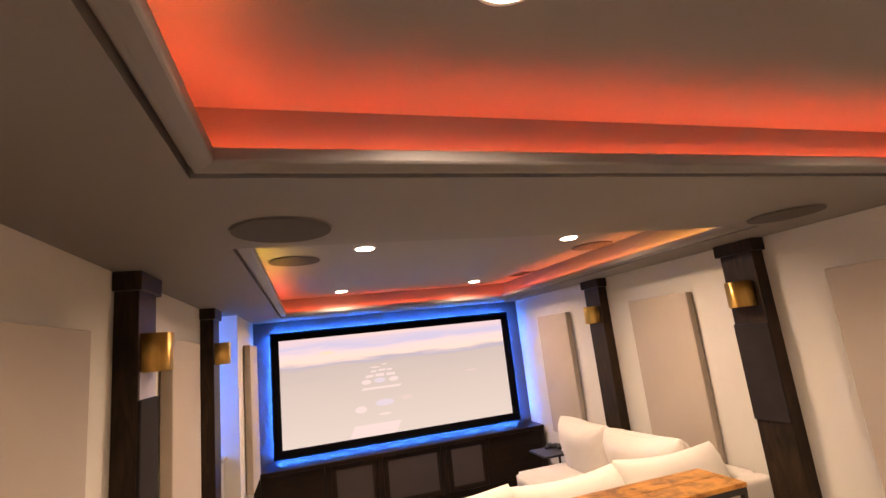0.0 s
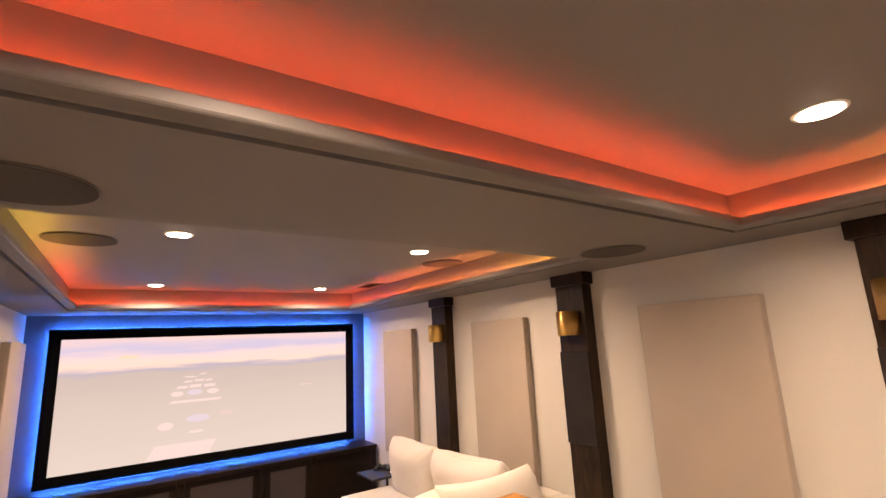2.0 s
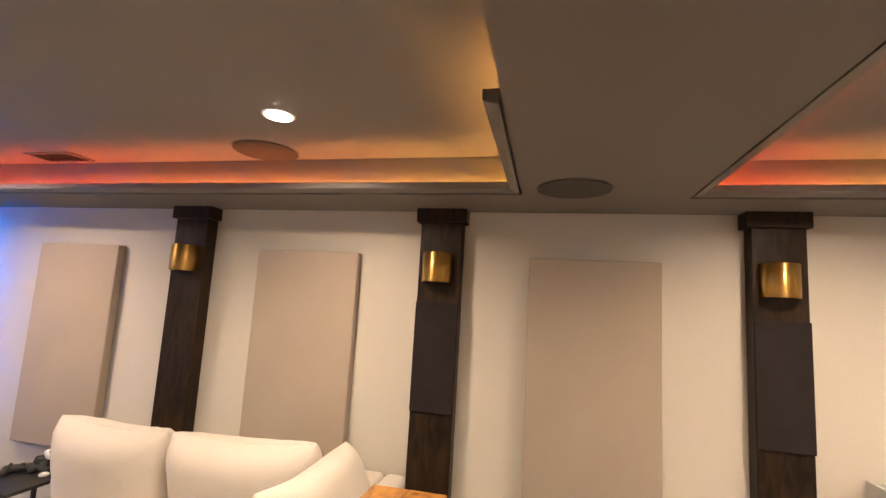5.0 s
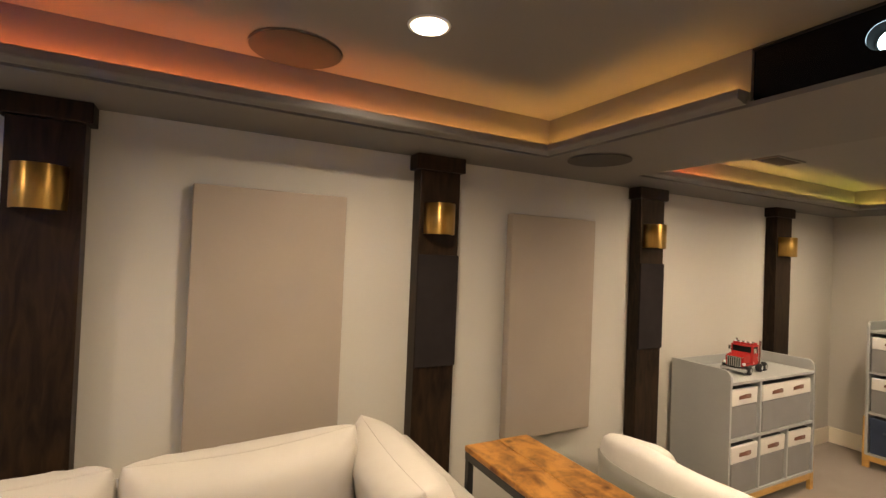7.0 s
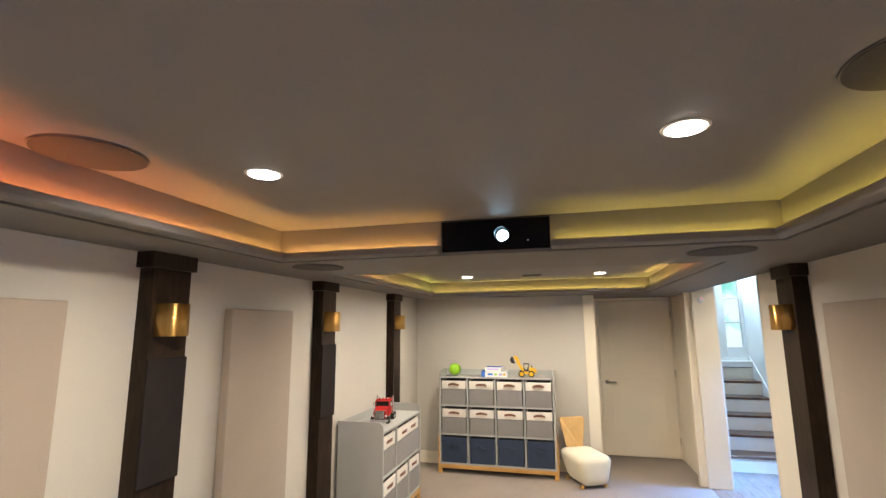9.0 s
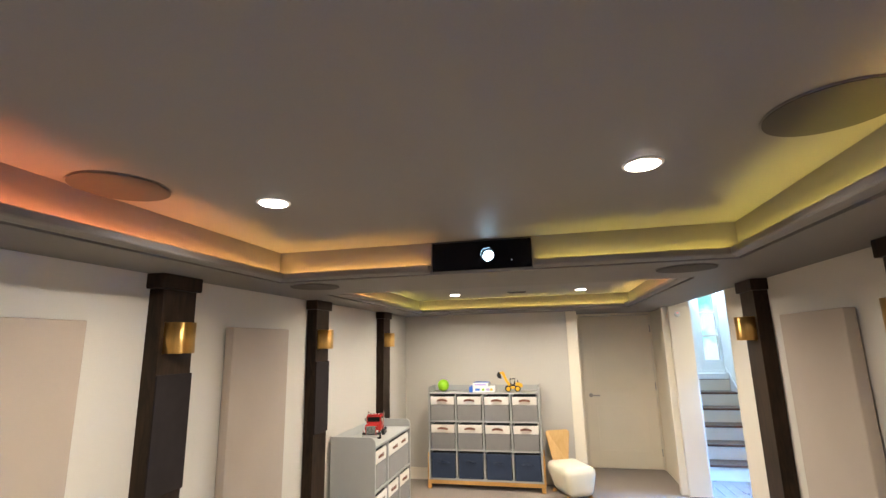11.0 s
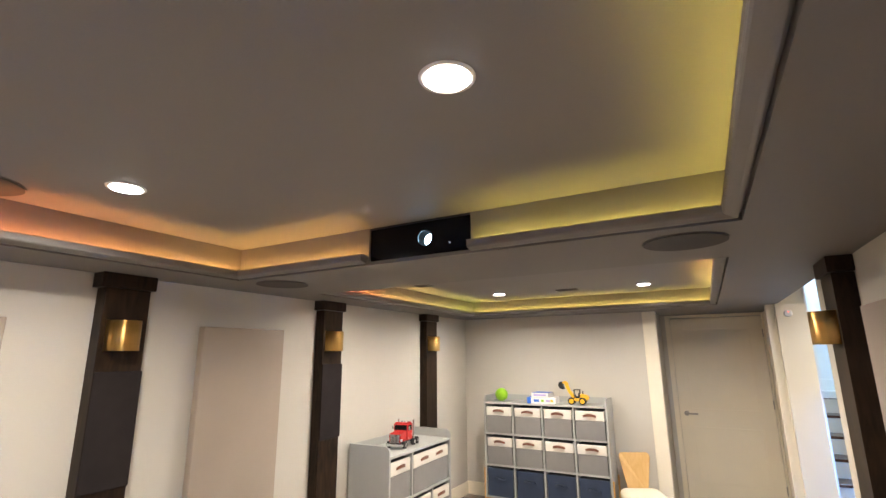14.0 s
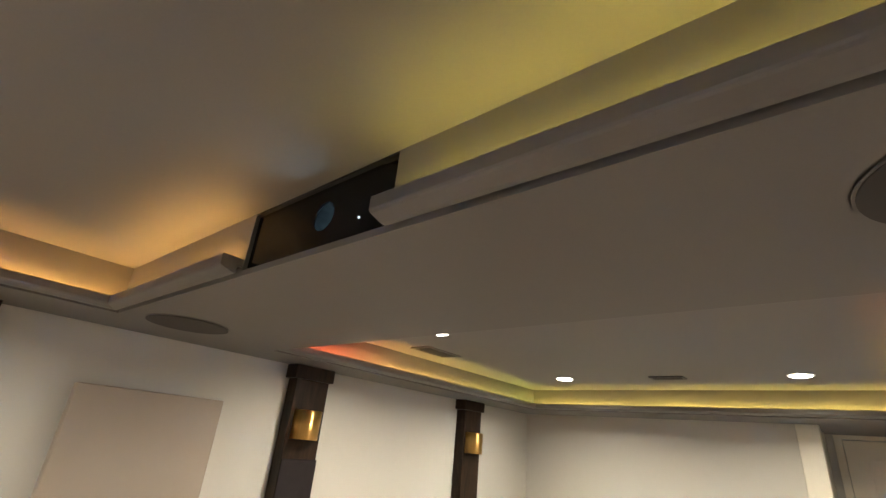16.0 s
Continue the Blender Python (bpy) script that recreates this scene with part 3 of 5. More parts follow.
# glossy front with a round opening, and a black tube behind it
n, ro = 40, 0.036
bm = bmesh.new()
loops = []
for i in range(n):
    a = 2 * math.pi * (i + 0.5) / n
    c, d = math.cos(a), math.sin(a)
    k = min((0.270 - (lx if c > 0 else -lx)) / max(abs(c), 1e-6), ((0.157 - lz) if d > 0 else (lz - 0.002)) / max(abs(d), 1e-6))
    loops.append([bm.verts.new((lx + r * c, y, lz + r * d)) for r, y in ((k, 0.0), (k, 0.004), (ro, 0.004), (ro, 0.0))])
for i in range(n):
    p, q = loops[i], loops[(i + 1) % n]
    for k in range(3):
        bm.faces.new((p[k], p[k + 1], q[k + 1], q[k]))
bmesh.ops.recalc_face_normals(bm, faces=bm.faces)
part("front_glass", bm, BLACKGLOSS, pr, "glossy black front with a round lens opening")
tube = bmesh.new()
bmesh.ops.create_cone(tube, cap_ends=False, segments=n, radius1=ro, radius2=ro, depth=0.050)
part("lens_tube", bm_move(tube, pose(lx, -0.025, lz, 90, 0, 0)), BLACKVELVET, pr, "matt black lens tube", smooth=True)
part("lens_mount", bm_cyl(0.0355, -0.052, -0.0495, n=36, axis='y'), BLACKRUB, pr).location = (lx, 0, lz)
part("lens", bm_cyl(0.029, -0.049, -0.045, n=30, axis='y', bev=0.001), LENS, pr, "bright bluish-white lens").location = (lx, 0, lz)
part("indicator", bm_cyl(0.0025, 0.004, 0.006, n=12, axis='y'), PICTURE_DOT, pr).location = (-0.165, 0, 0.045)
struct("projector_niche_lining", bm_box(PX0 + 0.001, FY0 - 0.41, ZTF - 0.006, PX1 - 0.001, FY0, ZTF - 0.001), BLACKMETAL, "black lining over the projector", "trim")

# ---- projection screen ----
SCX0, SCX1, SCZ0, SCZ1, SCY = -0.119, 2.679, 0.621, 1.918, 5.815


def screen_material():
    """The projected picture: a dim sunset sky over a washed-out pale ground."""
    m = bpy.data.materials.new("screen_picture")
    m.use_nodes = True
    nt = m.node_tree
    n, l = nt.nodes, nt.links
    n.remove(n["Principled BSDF"])
    tc = n.new("ShaderNodeTexCoord")
    sep = n.new("ShaderNodeSeparateXYZ")
    l.new(tc.outputs["Generated"], sep.inputs[0])
    nz = n.new("ShaderNodeTexNoise")
    mp = n.new("ShaderNodeMapping")
    mp.inputs["Scale"].default_value = (2.2, 1, 9)
    l.new(tc.outputs["Generated"], mp.inputs[0])
    l.new(mp.outputs[0], nz.inputs["Vector"])
    nz.inputs["Scale"].default_value, nz.inputs["Detail"].default_value = 1.6, 5
    ma = n.new("ShaderNodeMath")
    ma.operation = 'MULTIPLY_ADD'
    ma.inputs[1].default_value, ma.inputs[2].default_value = 0.16, -0.08
    l.new(nz.outputs["Fac"], ma.inputs[0])
    ad = n.new("ShaderNodeMath")
    l.new(sep.outputs["Z"], ad.inputs[0])
    l.new(ma.outputs[0], ad.inputs[1])
    ramp = n.new("ShaderNodeValToRGB")
    e = ramp.color_ramp.elements
    stops = [(0.0, (0.635, 0.655, 0.645)), (0.45, (0.575, 0.585, 0.575)), (0.70, (0.525, 0.525, 0.53)), (0.735, (0.44, 0.48, 0.62)),
             (0.77, (0.84, 0.75, 0.70)), (0.85, (0.80, 0.72, 0.78)), (0.90, (0.54, 0.60, 0.86)), (1.0, (0.78, 0.69, 0.73))]
    while len(e) < len(stops):
        e.new(0.5)
    for el, (p, c) in zip(e, stops):
        el.position, el.color = p, (*c, 1)
    l.new(ad.outputs[0], ramp.inputs[0])
    em = n.new("ShaderNodeEmission")
    l.new(ramp.outputs[0], em.inputs[0])
    em.inputs[1].default_value = SCREEN_GLOW
    l.new(em.outputs[0], n["Material Output"].inputs[0])
    return m


PICTURE = screen_material()
PICTURE_WHITE = glow("picture_white", (0.74, 0.71, 0.74), SCREEN_GLOW)
PICTURE_WARM = glow("picture_warm", (0.95, 0.74, 0.62), SCREEN_GLOW)
PICTURE_GREY = glow("picture_grey", (0.66, 0.62, 0.63), SCREEN_GLOW)
PICTURE_COOL = glow("picture_cool", (0.63, 0.66, 0.80), SCREEN_GLOW)
sc = thing("projection_screen", "large black-framed projection screen showing a pale sunset", "projection screen", ((SCX0 + SCX1) / 2, SCY, 0))
hw = (SCX1 - SCX0) / 2
B = 0.088
fr = [(-hw, SCZ1 - B, hw, SCZ1), (-hw, SCZ0, hw, SCZ0 + B), (-hw, SCZ0 + B, -hw + B, SCZ1 - B), (hw - B, SCZ0 + B, hw, SCZ1 - B)]
for x0, z0, x1, z1 in fr:
    part("frame_bar", bm_box(x0, -0.03, z0, x1, 0.012, z1, 0.004), BLACKVELVET, sc, "matt black border")
part("screen_surface", bm_box(-hw + B - 0.002, -0.012, SCZ0 + B - 0.002, hw - B + 0.002, -0.004, SCZ1 - B + 0.002), PICTURE, sc, "pale projected sunset picture")
for x, z in ((-1.1, 0.78), (1.1, 0.78), (-1.1, 1.78), (1.1, 1.78)):
    part("wall_bracket", bm_box(x - 0.04, 0.012, z - 0.03, x + 0.04, YF - SCY, z + 0.03), BLACKMETAL, sc)


def patch(x, z, w, h, material, skew=0.0, oval=False):
    if oval:
        o = [(x + w / 2 * math.cos(a * math.pi / 10), z + h / 2 * math.sin(a * math.pi / 10)) for a in range(20)]
    else:
        o = [(x - w / 2, z - h / 2), (x + w / 2, z - h / 2), (x + w / 2 + skew, z + h / 2), (x - w / 2 + skew, z + h / 2)]
    b = bm_prism(o, 0.001)
    part("picture_patch", bm_move(b, pose(0, -0.0138, 0)), material, sc)


for x, z, w, h, k in ((-0.25, 1.212, 0.44, 0.024, 0.03), (-0.37, 1.345, 0.09, 0.026, 0.02), (-0.25, 1.350, 0.10, 0.030, 0.01), (-0.12, 1.348, 0.10, 0.028, 0.0),
                      (-0.32, 1.395, 0.07, 0.018, 0.02), (-0.22, 1.402, 0.08, 0.020, 0.01), (-0.13, 1.400, 0.06, 0.018, 0.0), (-0.27, 1.440, 0.09, 0.014, -0.05), (-0.20, 1.462, 0.05, 0.012, 0.03)):
    patch(x, z, w, h, PICTURE_WHITE, skew=k)
for x, z, w, h, m in ((-0.40, 1.285, 0.11, 0.050, PICTURE_WHITE), (-0.25, 1.292, 0.13, 0.055, PICTURE_COOL), (-0.09, 1.290, 0.11, 0.050, PICTURE_WHITE), (-0.48, 1.000, 0.13, 0.075, PICTURE_WHITE),
                      (-0.21, 1.046, 0.21, 0.070, PICTURE_COOL), (0.04, 1.070, 0.13, 0.050, PICTURE_GREY), (-0.22, 0.925, 0.14, 0.026, PICTURE_WHITE), (0.85, 1.275, 0.16, 0.018, PICTURE_GREY)):
    patch(x, z, w, h, m, oval=True)
patch(-0.36, 0.775, 0.52, 0.120, PICTURE_WHITE, skew=0.06)
patch(-0.81, 1.655, 0.17, 0.035, PICTURE_WARM, oval=True)

# blue strips on the back of the screen's frame, facing the wall, and round the front wall
for x0, z0, x1, z1 in ((SCX0 + 0.03, SCZ1 - 0.008, SCX1 - 0.03, SCZ1 - 0.001), (SCX0 + 0.03, SCZ0 + 0.001, SCX1 - 0.03, SCZ0 + 0.008),
                       (SCX0 + 0.001, SCZ0 + 0.03, SCX0 + 0.008, SCZ1 - 0.03), (SCX1 - 0.008, SCZ0 + 0.03, SCX1 - 0.001, SCZ1 - 0.03)):
    tagged(part("light_strip", bm_box(x0, SCY + 0.0125, z0, x1, SCY + 0.0215, z1), BLUE_LED), "blue light strip on the back of the screen frame", "light strip", "blue light strips")

# ---- media console ----
con = thing("media_console", "low dark-stained wooden media console below the screen", "media console", (0, 0, 0))
CY0, CY1, CZ, CX0, CX1 = 5.48, YF - 0.002, 0.590, -0.286, 2.81
part("top_board", bm_box(CX0, CY0 - 0.02, CZ - 0.04, CX1, CY1, CZ, 0.004), DARKWOOD_X, con)
part("back_panel", bm_box(CX0 + 0.02, CY1 - 0.02, 0.06, CX1 - 0.02, CY1 - 0.002, CZ - 0.04), DARKWOOD_X, con)
part("base_board", bm_box(CX0 + 0.02, CY0 + 0.02, 0.0, CX1 - 0.02, CY1 - 0.02, 0.07), DARKWOOD_X, con)
cols = [CX0, 0.40, 0.92, 1.605, 2.11, CX1]
for x in cols:
    xa = min(max(x, CX0 + 0.03), CX1 - 0.03)
    part("upright", bm_box(xa - 0.03, CY0, 0.07, xa + 0.03, CY1 - 0.02, CZ - 0.04, 0.003), DARKWOOD_X, con)
for i in range(5):
    xa, xb = max(cols[i], CX0 + 0.03) + 0.032, min(cols[i + 1], CX1 - 0.03) - 0.032
    d = part("door", bm_box(xa, CY0 + 0.004, 0.075, xb, CY0 + 0.026, CZ - 0.045, 0.003), DARKWOOD_X, con)
    if i in (1, 2, 3):
        part("cloth_panel", bm_box(xa + 0.05, CY0 + 0.000, 0.125, xb - 0.05, CY0 + 0.0035, CZ - 0.09), CLOTH, d, "dark brown cloth speaker front")

# baseboards
bb = bm_box(XR - 0.014, 4.21, 0, XR - 0.001, CY0, 0.14, 0.003)
for ya, yb in ((2.67, 3.93), (1.11, 2.40), (-0.45, 0.85), (YB, -0.72)):
    bm_box(XR - 0.014, ya, 0, XR - 0.001, yb, 0.14, 0.003, bm=bb)
struct("baseboard", bb, TRIM, "cream painted baseboard along the side wall", "baseboard")
struct("baseboard_south", bm_box(0.74, YB + 0.001, 0, XR - 0.015, YB + 0.014, 0.14, 0.003), TRIM, "cream painted baseboard along the back wall", "baseboard")
bb = bm_box(XL + 0.001, 1.11, 0, XL + 0.014, 2.40, 0.14, 0.003)
bm_box(XL + 0.001, 2.67, 0, XL + 0.014, 3.93, 0.14, 0.003, bm=bb)
struct("baseboard_west", bb, TRIM, "cream painted baseboard along the side wall", "baseboard")

# ---- back door, casings and wall ends ----
dr = thing("door_1", "closed cream painted two-panel door with a lever handle", "door", (0.06, YD + 0.01, 0), kind="structure")
w, h = 0.455, 2.005
leaf = bm_box(-w, -0.045, 0.012, w, 0.0, h, 0.002)
part("leaf", leaf, DOOR, dr)
for z0, z1 in ((0.22, 0.80), (0.98, 1.88)):
    for x0, x1, za, zb in ((-0.33, 0.33, z0, z0 + 0.014), (-0.33, 0.33, z1 - 0.014, z1), (-0.33, -0.316, z0 + 0.014, z1 - 0.014), (0.316, 0.33, z0 + 0.014, z1 - 0.014)):
        part("panel_moulding", bm_box(x0, 0.0005, za, x1, 0.005, zb, 0.002), DOOR, dr)
hd = part("door_handle", bm_cyl(0.026, 0.0, 0.012, n=28, axis='y'), NICKEL, dr, "satin nickel lever handle")
hd.location = (0.385, 0.001, 0.94)
part("lever", bm_box(-0.115, 0.034, -0.009, 0.012, 0.046, 0.009, 0.004), NICKEL, hd)
part("neck", bm_cyl(0.009, 0.012, 0.036, n=16, axis='y'), NICKEL, hd)
for z in (0.22, 1.06, 1.82):
    part("hinge", bm_box(-w - 0.006, -0.004, z - 0.045, -w + 0.006, 0.006, z + 0.045, 0.002), NICKEL, dr)
bm = bm_box(0.518, YD + 0.0005, 0, 0.57, YD + 0.016, ZS, 0.003)
bm_box(-0.419, YD + 0.0005, 0, -0.398, YD + 0.016, ZS, 0.003, bm=bm)
bm_box(-0.398, YD + 0.0005, 2.014, 0.518, YD + 0.016, ZS, 0.003, bm=bm)
struct("trim_door", bm, DOOR, "cream casing round the back door", "trim")
struct("trim_alcove", bm_box(0.605, YB - 0.11, 0, 0.735, YB + 0.018, ZS, 0.004), TRIM, "cream casing on the corner of the alcove", "trim")
bm = bm_box(-0.42, -1.47, 0, -0.35, -1.385, ZS, 0.004)
bm_box(-0.645, -1.36, 0, -0.42, -1.340, ZS, 0.003, bm=bm)
struct("trim_stair_post", bm, TRIM, "cream casing boards at the wall end by the stairs", "trim")
# sliding door leaf and casing on the near side of the stair opening
bm = bm_box(XL - 0.155, 0.47, 0, XL + 0.016, 0.50, ZS, 0.003)
bm_box(XL + 0.0005, 0.50, 0, XL + 0.016, 0.575, ZS, 0.003, bm=bm)
struct("trim_stair_opening", bm, SLIDER, "cream casing of the stair opening", "trim")
sd = thing("sliding_door", "cream sliding door leaf parked flat against the wall", "door", (XL + 0.002, 0.77, 0))
part("leaf", bm_box(0, -0.19, 0.01, 0.022, 0.19, ZS - 0.004, 0.002), SLIDER, sd)
part("pull_handle", bm_box(0.022, 0.118, 0.95, 0.026, 0.142, 1.10, 0.001), STEEL, sd, "slim recessed metal pull")
sn = thing("wall_sensor", "small white round sensor with a red light on the wall end", "sensor", (-0.51, -1.34, 1.955))
part("housing", bm_cyl(0.032, 0.0, 0.018, n=28, axis='y', r2=0.026), WHITEPLASTIC, sn)
part("red_light", bm_cyl(0.006, 0.018, 0.021, n=14, axis='y'), RED_DOT, sn, "red indicator light").location = (0, 0, 0.012)

# ---- stairs and landing ----
SY = -2.02
fl = struct("floor_landing", bm_box(SX, SY - 0.3, -0.12, XL, 1.4, -0.014), DARKWOOD, "hardwood landing at the foot of the stairs", "floor")
n = 10
for i in range(n):
    x0 = SX + 0.001 + i * (XL - SX - 0.002) / n
    x1 = SX - 0.001 + (i + 1) * (XL - SX - 0.002) / n
    cut = -0.9 + 0.37 * (i * 5 % 4)
    for ya, yb in ((SY - 0.3, cut - 0.001), (cut + 0.001, 1.4)):
        part("plank", bm_box(x0, ya, -0.0139, x1, yb, -0.001, 0.001, 1), HARDWOOD, fl)
SYE = SY - 5 * 0.26 - 0.225    # outer end of the stairwell
bm = bm_box(SX - 0.12, SYE, 0, SX, -1.95, 3.6)
bm_box(SX - 0.12, -1.15, 0, SX, 1.4, 3.6, bm=bm)
bm_box(SX - 0.12, -1.95, 2.05, SX, -1.15, 3.6, bm=bm)
struct("wall_stairs_west", bm, WHITE, "white wall along the stairs", "wall")
struct("wall_landing_north", bm_box(SX, 1.4, 0, XL - 0.15, 1.5, 2.4), WHITE, "white end wall of the landing", "wall")
struct("ceiling_landing", bm_box(SX, -1.35, 2.30, XL - 0.15, 1.4, 2.40), WHITE, "white ceiling over the landing", "ceiling")
struct("wall_stairs_east", bm_box(-0.66, SYE, 0, -0.642, -1.36, 3.6), WHITE, "white wall between stairs and alcove", "wall")
struct("ceiling_stairs", bm_box(SX - 0.12, SYE, 3.6, -0.6, -1.35, 3.7), WHITE, "white ceiling over the stairs", "ceiling")
struct("wall_stairwell_header", bm_box(SX, -1.36, 2.40, -0.66, -1.30, 3.6), WHITE, "white wall above the landing ceiling", "wall")
st = thing("staircase", "straight stairs with dark wooden treads and cream risers", "stairs", (0, 0, 0), kind="structure")
RISE, RUN, NST = 0.183, 0.26, 6
for i in range(NST):
    y = SY - i * RUN
    part("riser", bm_box(SX + 0.012, y - 0.018, i * RISE, -0.662, y, (i + 1) * RISE - 0.028), TRIM, st)
    if i < NST - 1:
        part("tread", bm_box(SX + 0.012, y - RUN, (i + 1) * RISE - 0.028, -0.662, y + 0.025, (i + 1) * RISE, 0.006), TREAD, st)
    else:
        part("sill_board", bm_box(SX + 0.012, y - 0.104, (i + 1) * RISE - 0.020, -0.662, y + 0.025, (i + 1) * RISE + 0.062, 0.004), WHITE, st, "white board over the top riser")
        part("dark_edge", bm_box(SX + 0.013, y - 0.104, (i + 1) * RISE - 0.0275, -0.663, y + 0.020, (i + 1) * RISE - 0.0205), TREAD, st)
sk = bm_prism([(SY + 0.10, 0), (SY + 0.10, 0.16), (SY - 5.38 * RUN, NST * RISE + 0.14), (SY - 5.38 * RUN, NST * RISE - 0.10)], 0.011, 'x')
part("skirt_board", bm_move(sk, pose(SX + 0.0005, 0, 0)), WHITE, st)
YW = SY - (NST - 1) * RUN - 0.105
ZL = NST * RISE
bm = bm_box(SX, YW - 0.12, 0, -0.66, YW, ZL + 0.10)
bm_box(-1.262, YW - 0.12, ZL + 0.10, -0.66, YW, 3.6, bm=bm)
bm_box(SX, YW - 0.12, ZL + 1.95, -1.262, YW, 3.6, bm=bm)
struct("wall_stairs_south", bm, WHITE, "white wall with the stair window", "wall")
struct("baseboard_stairs", bm_box(-1.262, YW + 0.0005, ZL + 0.063, -0.662, YW + 0.016, ZL + 0.19, 0.003), WHITE, "white baseboard at the head of the stairs", "baseboard")
wi = thing("window_1", "bright white-framed window at the head of the stairs", "window", (-1.4325, YW - 0.06, ZL + 0.10), kind="structure")
for x0, z0, x1, z1 in ((-0.171, 0, -0.128, 1.85), (0.085, 0, 0.169, 1.85), (-0.128, 0, 0.085, 0.15), (-0.128, 1.79, 0.085, 1.85), (-0.128, 0.50, 0.085, 0.522), (-0.128, 0.86, 0.085, 0.882), (-0.128, 1.22, 0.085, 1.242)):
    part("window_frame", bm_box(x0, -0.03, z0, x1, 0.03, z1, 0.003), WHITE, wi)
glass = bpy.data.materials.new("window_glass")
glass.use_nodes = True
gb = glass.node_tree.nodes["Principled BSDF"]
gb.inputs["Transmission Weight"].default_value, gb.inputs["Roughness"].default_value, gb.inputs["IOR"].default_value = 1.0, 0.0, 1.45
for x0, x1, z0, z1 in ((-0.128, 0.085, 0.15, 0.50), (-0.128, 0.085, 0.522, 0.86), (-0.128, 0.085, 0.882, 1.22), (-0.128, 0.085, 1.242, 1.79)):
    pn = part("pane", bm_box(x0, -0.003, z0, x1, 0.003, z1), glass, wi)
    pn.visible_shadow = False
# the garden outside, far behind the window
bd = bpy.data.materials.new("garden_backdrop")
bd.use_nodes = True
nt = bd.node_tree
nt.nodes.remove(nt.nodes["Principled BSDF"])
tcn, nzn, rpn, emn = nt.nodes.new("ShaderNodeTexCoord"), nt.nodes.new("ShaderNodeTexNoise"), nt.nodes.new("ShaderNodeValToRGB"), nt.nodes.new("ShaderNodeEmission")
nt.links.new(tcn.outputs["Object"], nzn.inputs["Vector"])
nzn.inputs["Scale"].default_value, nzn.inputs["Detail"].default_value = 1.3, 5
nt.links.new(nzn.outputs["Fac"], rpn.inputs[0])
rpn.color_ramp.elements[0].position, rpn.color_ramp.elements[0].color = 0.40, (0.22, 0.66, 0.55, 1)
rpn.color_ramp.elements[1].position, rpn.color_ramp.elements[1].color = 0.50, (0.70, 0.90, 1.0, 1)
nt.links.new(rpn.outputs[0], emn.inputs[0])
emn.inputs[1].default_value = 1.8
nt.links.new(emn.outputs[0], nt.nodes["Material Output"].inputs[0])
struct("backdrop", bm_box(-6, YW - 4.1, 0.2, 4, YW - 4.0, 6.5), bd, "bright garden outside the stair window", "backdrop")
wl = bpy.data.lights.new("window_daylight", 'AREA')
wl.shape, wl.size, wl.size_y, wl.energy, wl.color = 'RECTANGLE', 0.26, 0.50, 58.0, (0.50, 0.74, 1.0)
new("window_daylight", wl).matrix_basis = look((-1.44, YW + 0.03, ZL + 1.64), (-1.10, YW + 1.6, ZL + 0.2))
# unseen glazed door, added to account for the blue light on the landing
gd = thing("door_2", "unseen white-framed glazed door, added beside the landing", "door", (SX - 0.06, -1.55, 0), kind="structure")
for y0, z0, y1, z1 in ((-0.396, 0.005, -0.296, 2.045), (0.296, 0.005, 0.396, 2.045), (-0.296, 0.005, 0.296, 0.20), (-0.296, 1.94, 0.296, 2.045)):
    part("door_frame", bm_box(-0.025, y0, z0, 0.025, y1, z1, 0.003), WHITE, gd)
pn = part("pane", bm_box(-0.003, -0.296, 0.20, 0.003, 0.296, 1.94), glass, gd)
pn.visible_shadow = False
# fill lamp before the unseen door, narrowed to tint only the landing floor
gl = bpy.data.lights.new("landing_blue_fill", 'AREA')
gl.shape, gl.size, gl.size_y, gl.energy, gl.color, gl.spread = 'RECTANGLE', 0.34, 1.5, 62.0, (0.12, 0.37, 1.0), radians(74)
new("landing_blue_fill", gl).matrix_basis = look((SX + 0.005, -1.40, 1.10), (-0.86, -1.38, 0.0))
# unseen recessed light, added over the landing to warm the lower risers
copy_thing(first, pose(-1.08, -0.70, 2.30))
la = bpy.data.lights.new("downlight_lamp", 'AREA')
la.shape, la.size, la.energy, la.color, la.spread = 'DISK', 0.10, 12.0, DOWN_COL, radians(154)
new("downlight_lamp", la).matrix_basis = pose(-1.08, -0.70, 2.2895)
# unseen blue strip, added to light the recess wall blue
tagged(part("light_strip", bm_box(-0.95, 4.245, 1.05, -0.935, 4.249, 2.04), RECESS_FILL), "unseen blue strip added to light the side recess", "light strip", "blue light strips")
rc = thing("recess_cabinet", "grey low cabinet standing in the side recess", "cabinet", (-0.585, 4.535, 0))
part("body", bm_box(-0.18, -0.065, 0.06, 0.18, 0.075, 0.930, 0.003), GREYPAINT, rc)
part("plinth", bm_box(-0.17, -0.05, 0.0, 0.165, 0.07, 0.06, 0.002), GREYPAINT, rc)
part("top_board", bm_box(-0.19, -0.085, 0.930, 0.195, 0.078, 0.952, 0.004), GREYPAINT, rc)
for z0, z1 in ((0.09, 0.485), (0.505, 0.905)):
    d = part("door", bm_box(-0.165, -0.081, z0, 0.165, -0.066, z1, 0.003), GREYPAINT, rc)
    part("knob", bm_cyl(0.012, 0.0, 0.018, n=16, bev=0.003), STEEL, d).matrix_basis = pose(0.13, -0.081, z1 - 0.05, 90)

# ---- sectional sofa ----
so = thing("sectional_sofa", "cream upholstered L-shaped sectional sofa with loose cushions", "sofa", (0, 0, 0))
SBY0, SBY1 = 2.635, 2.755      # rear back panel
XE = 0.42                     # free end of the rear wing


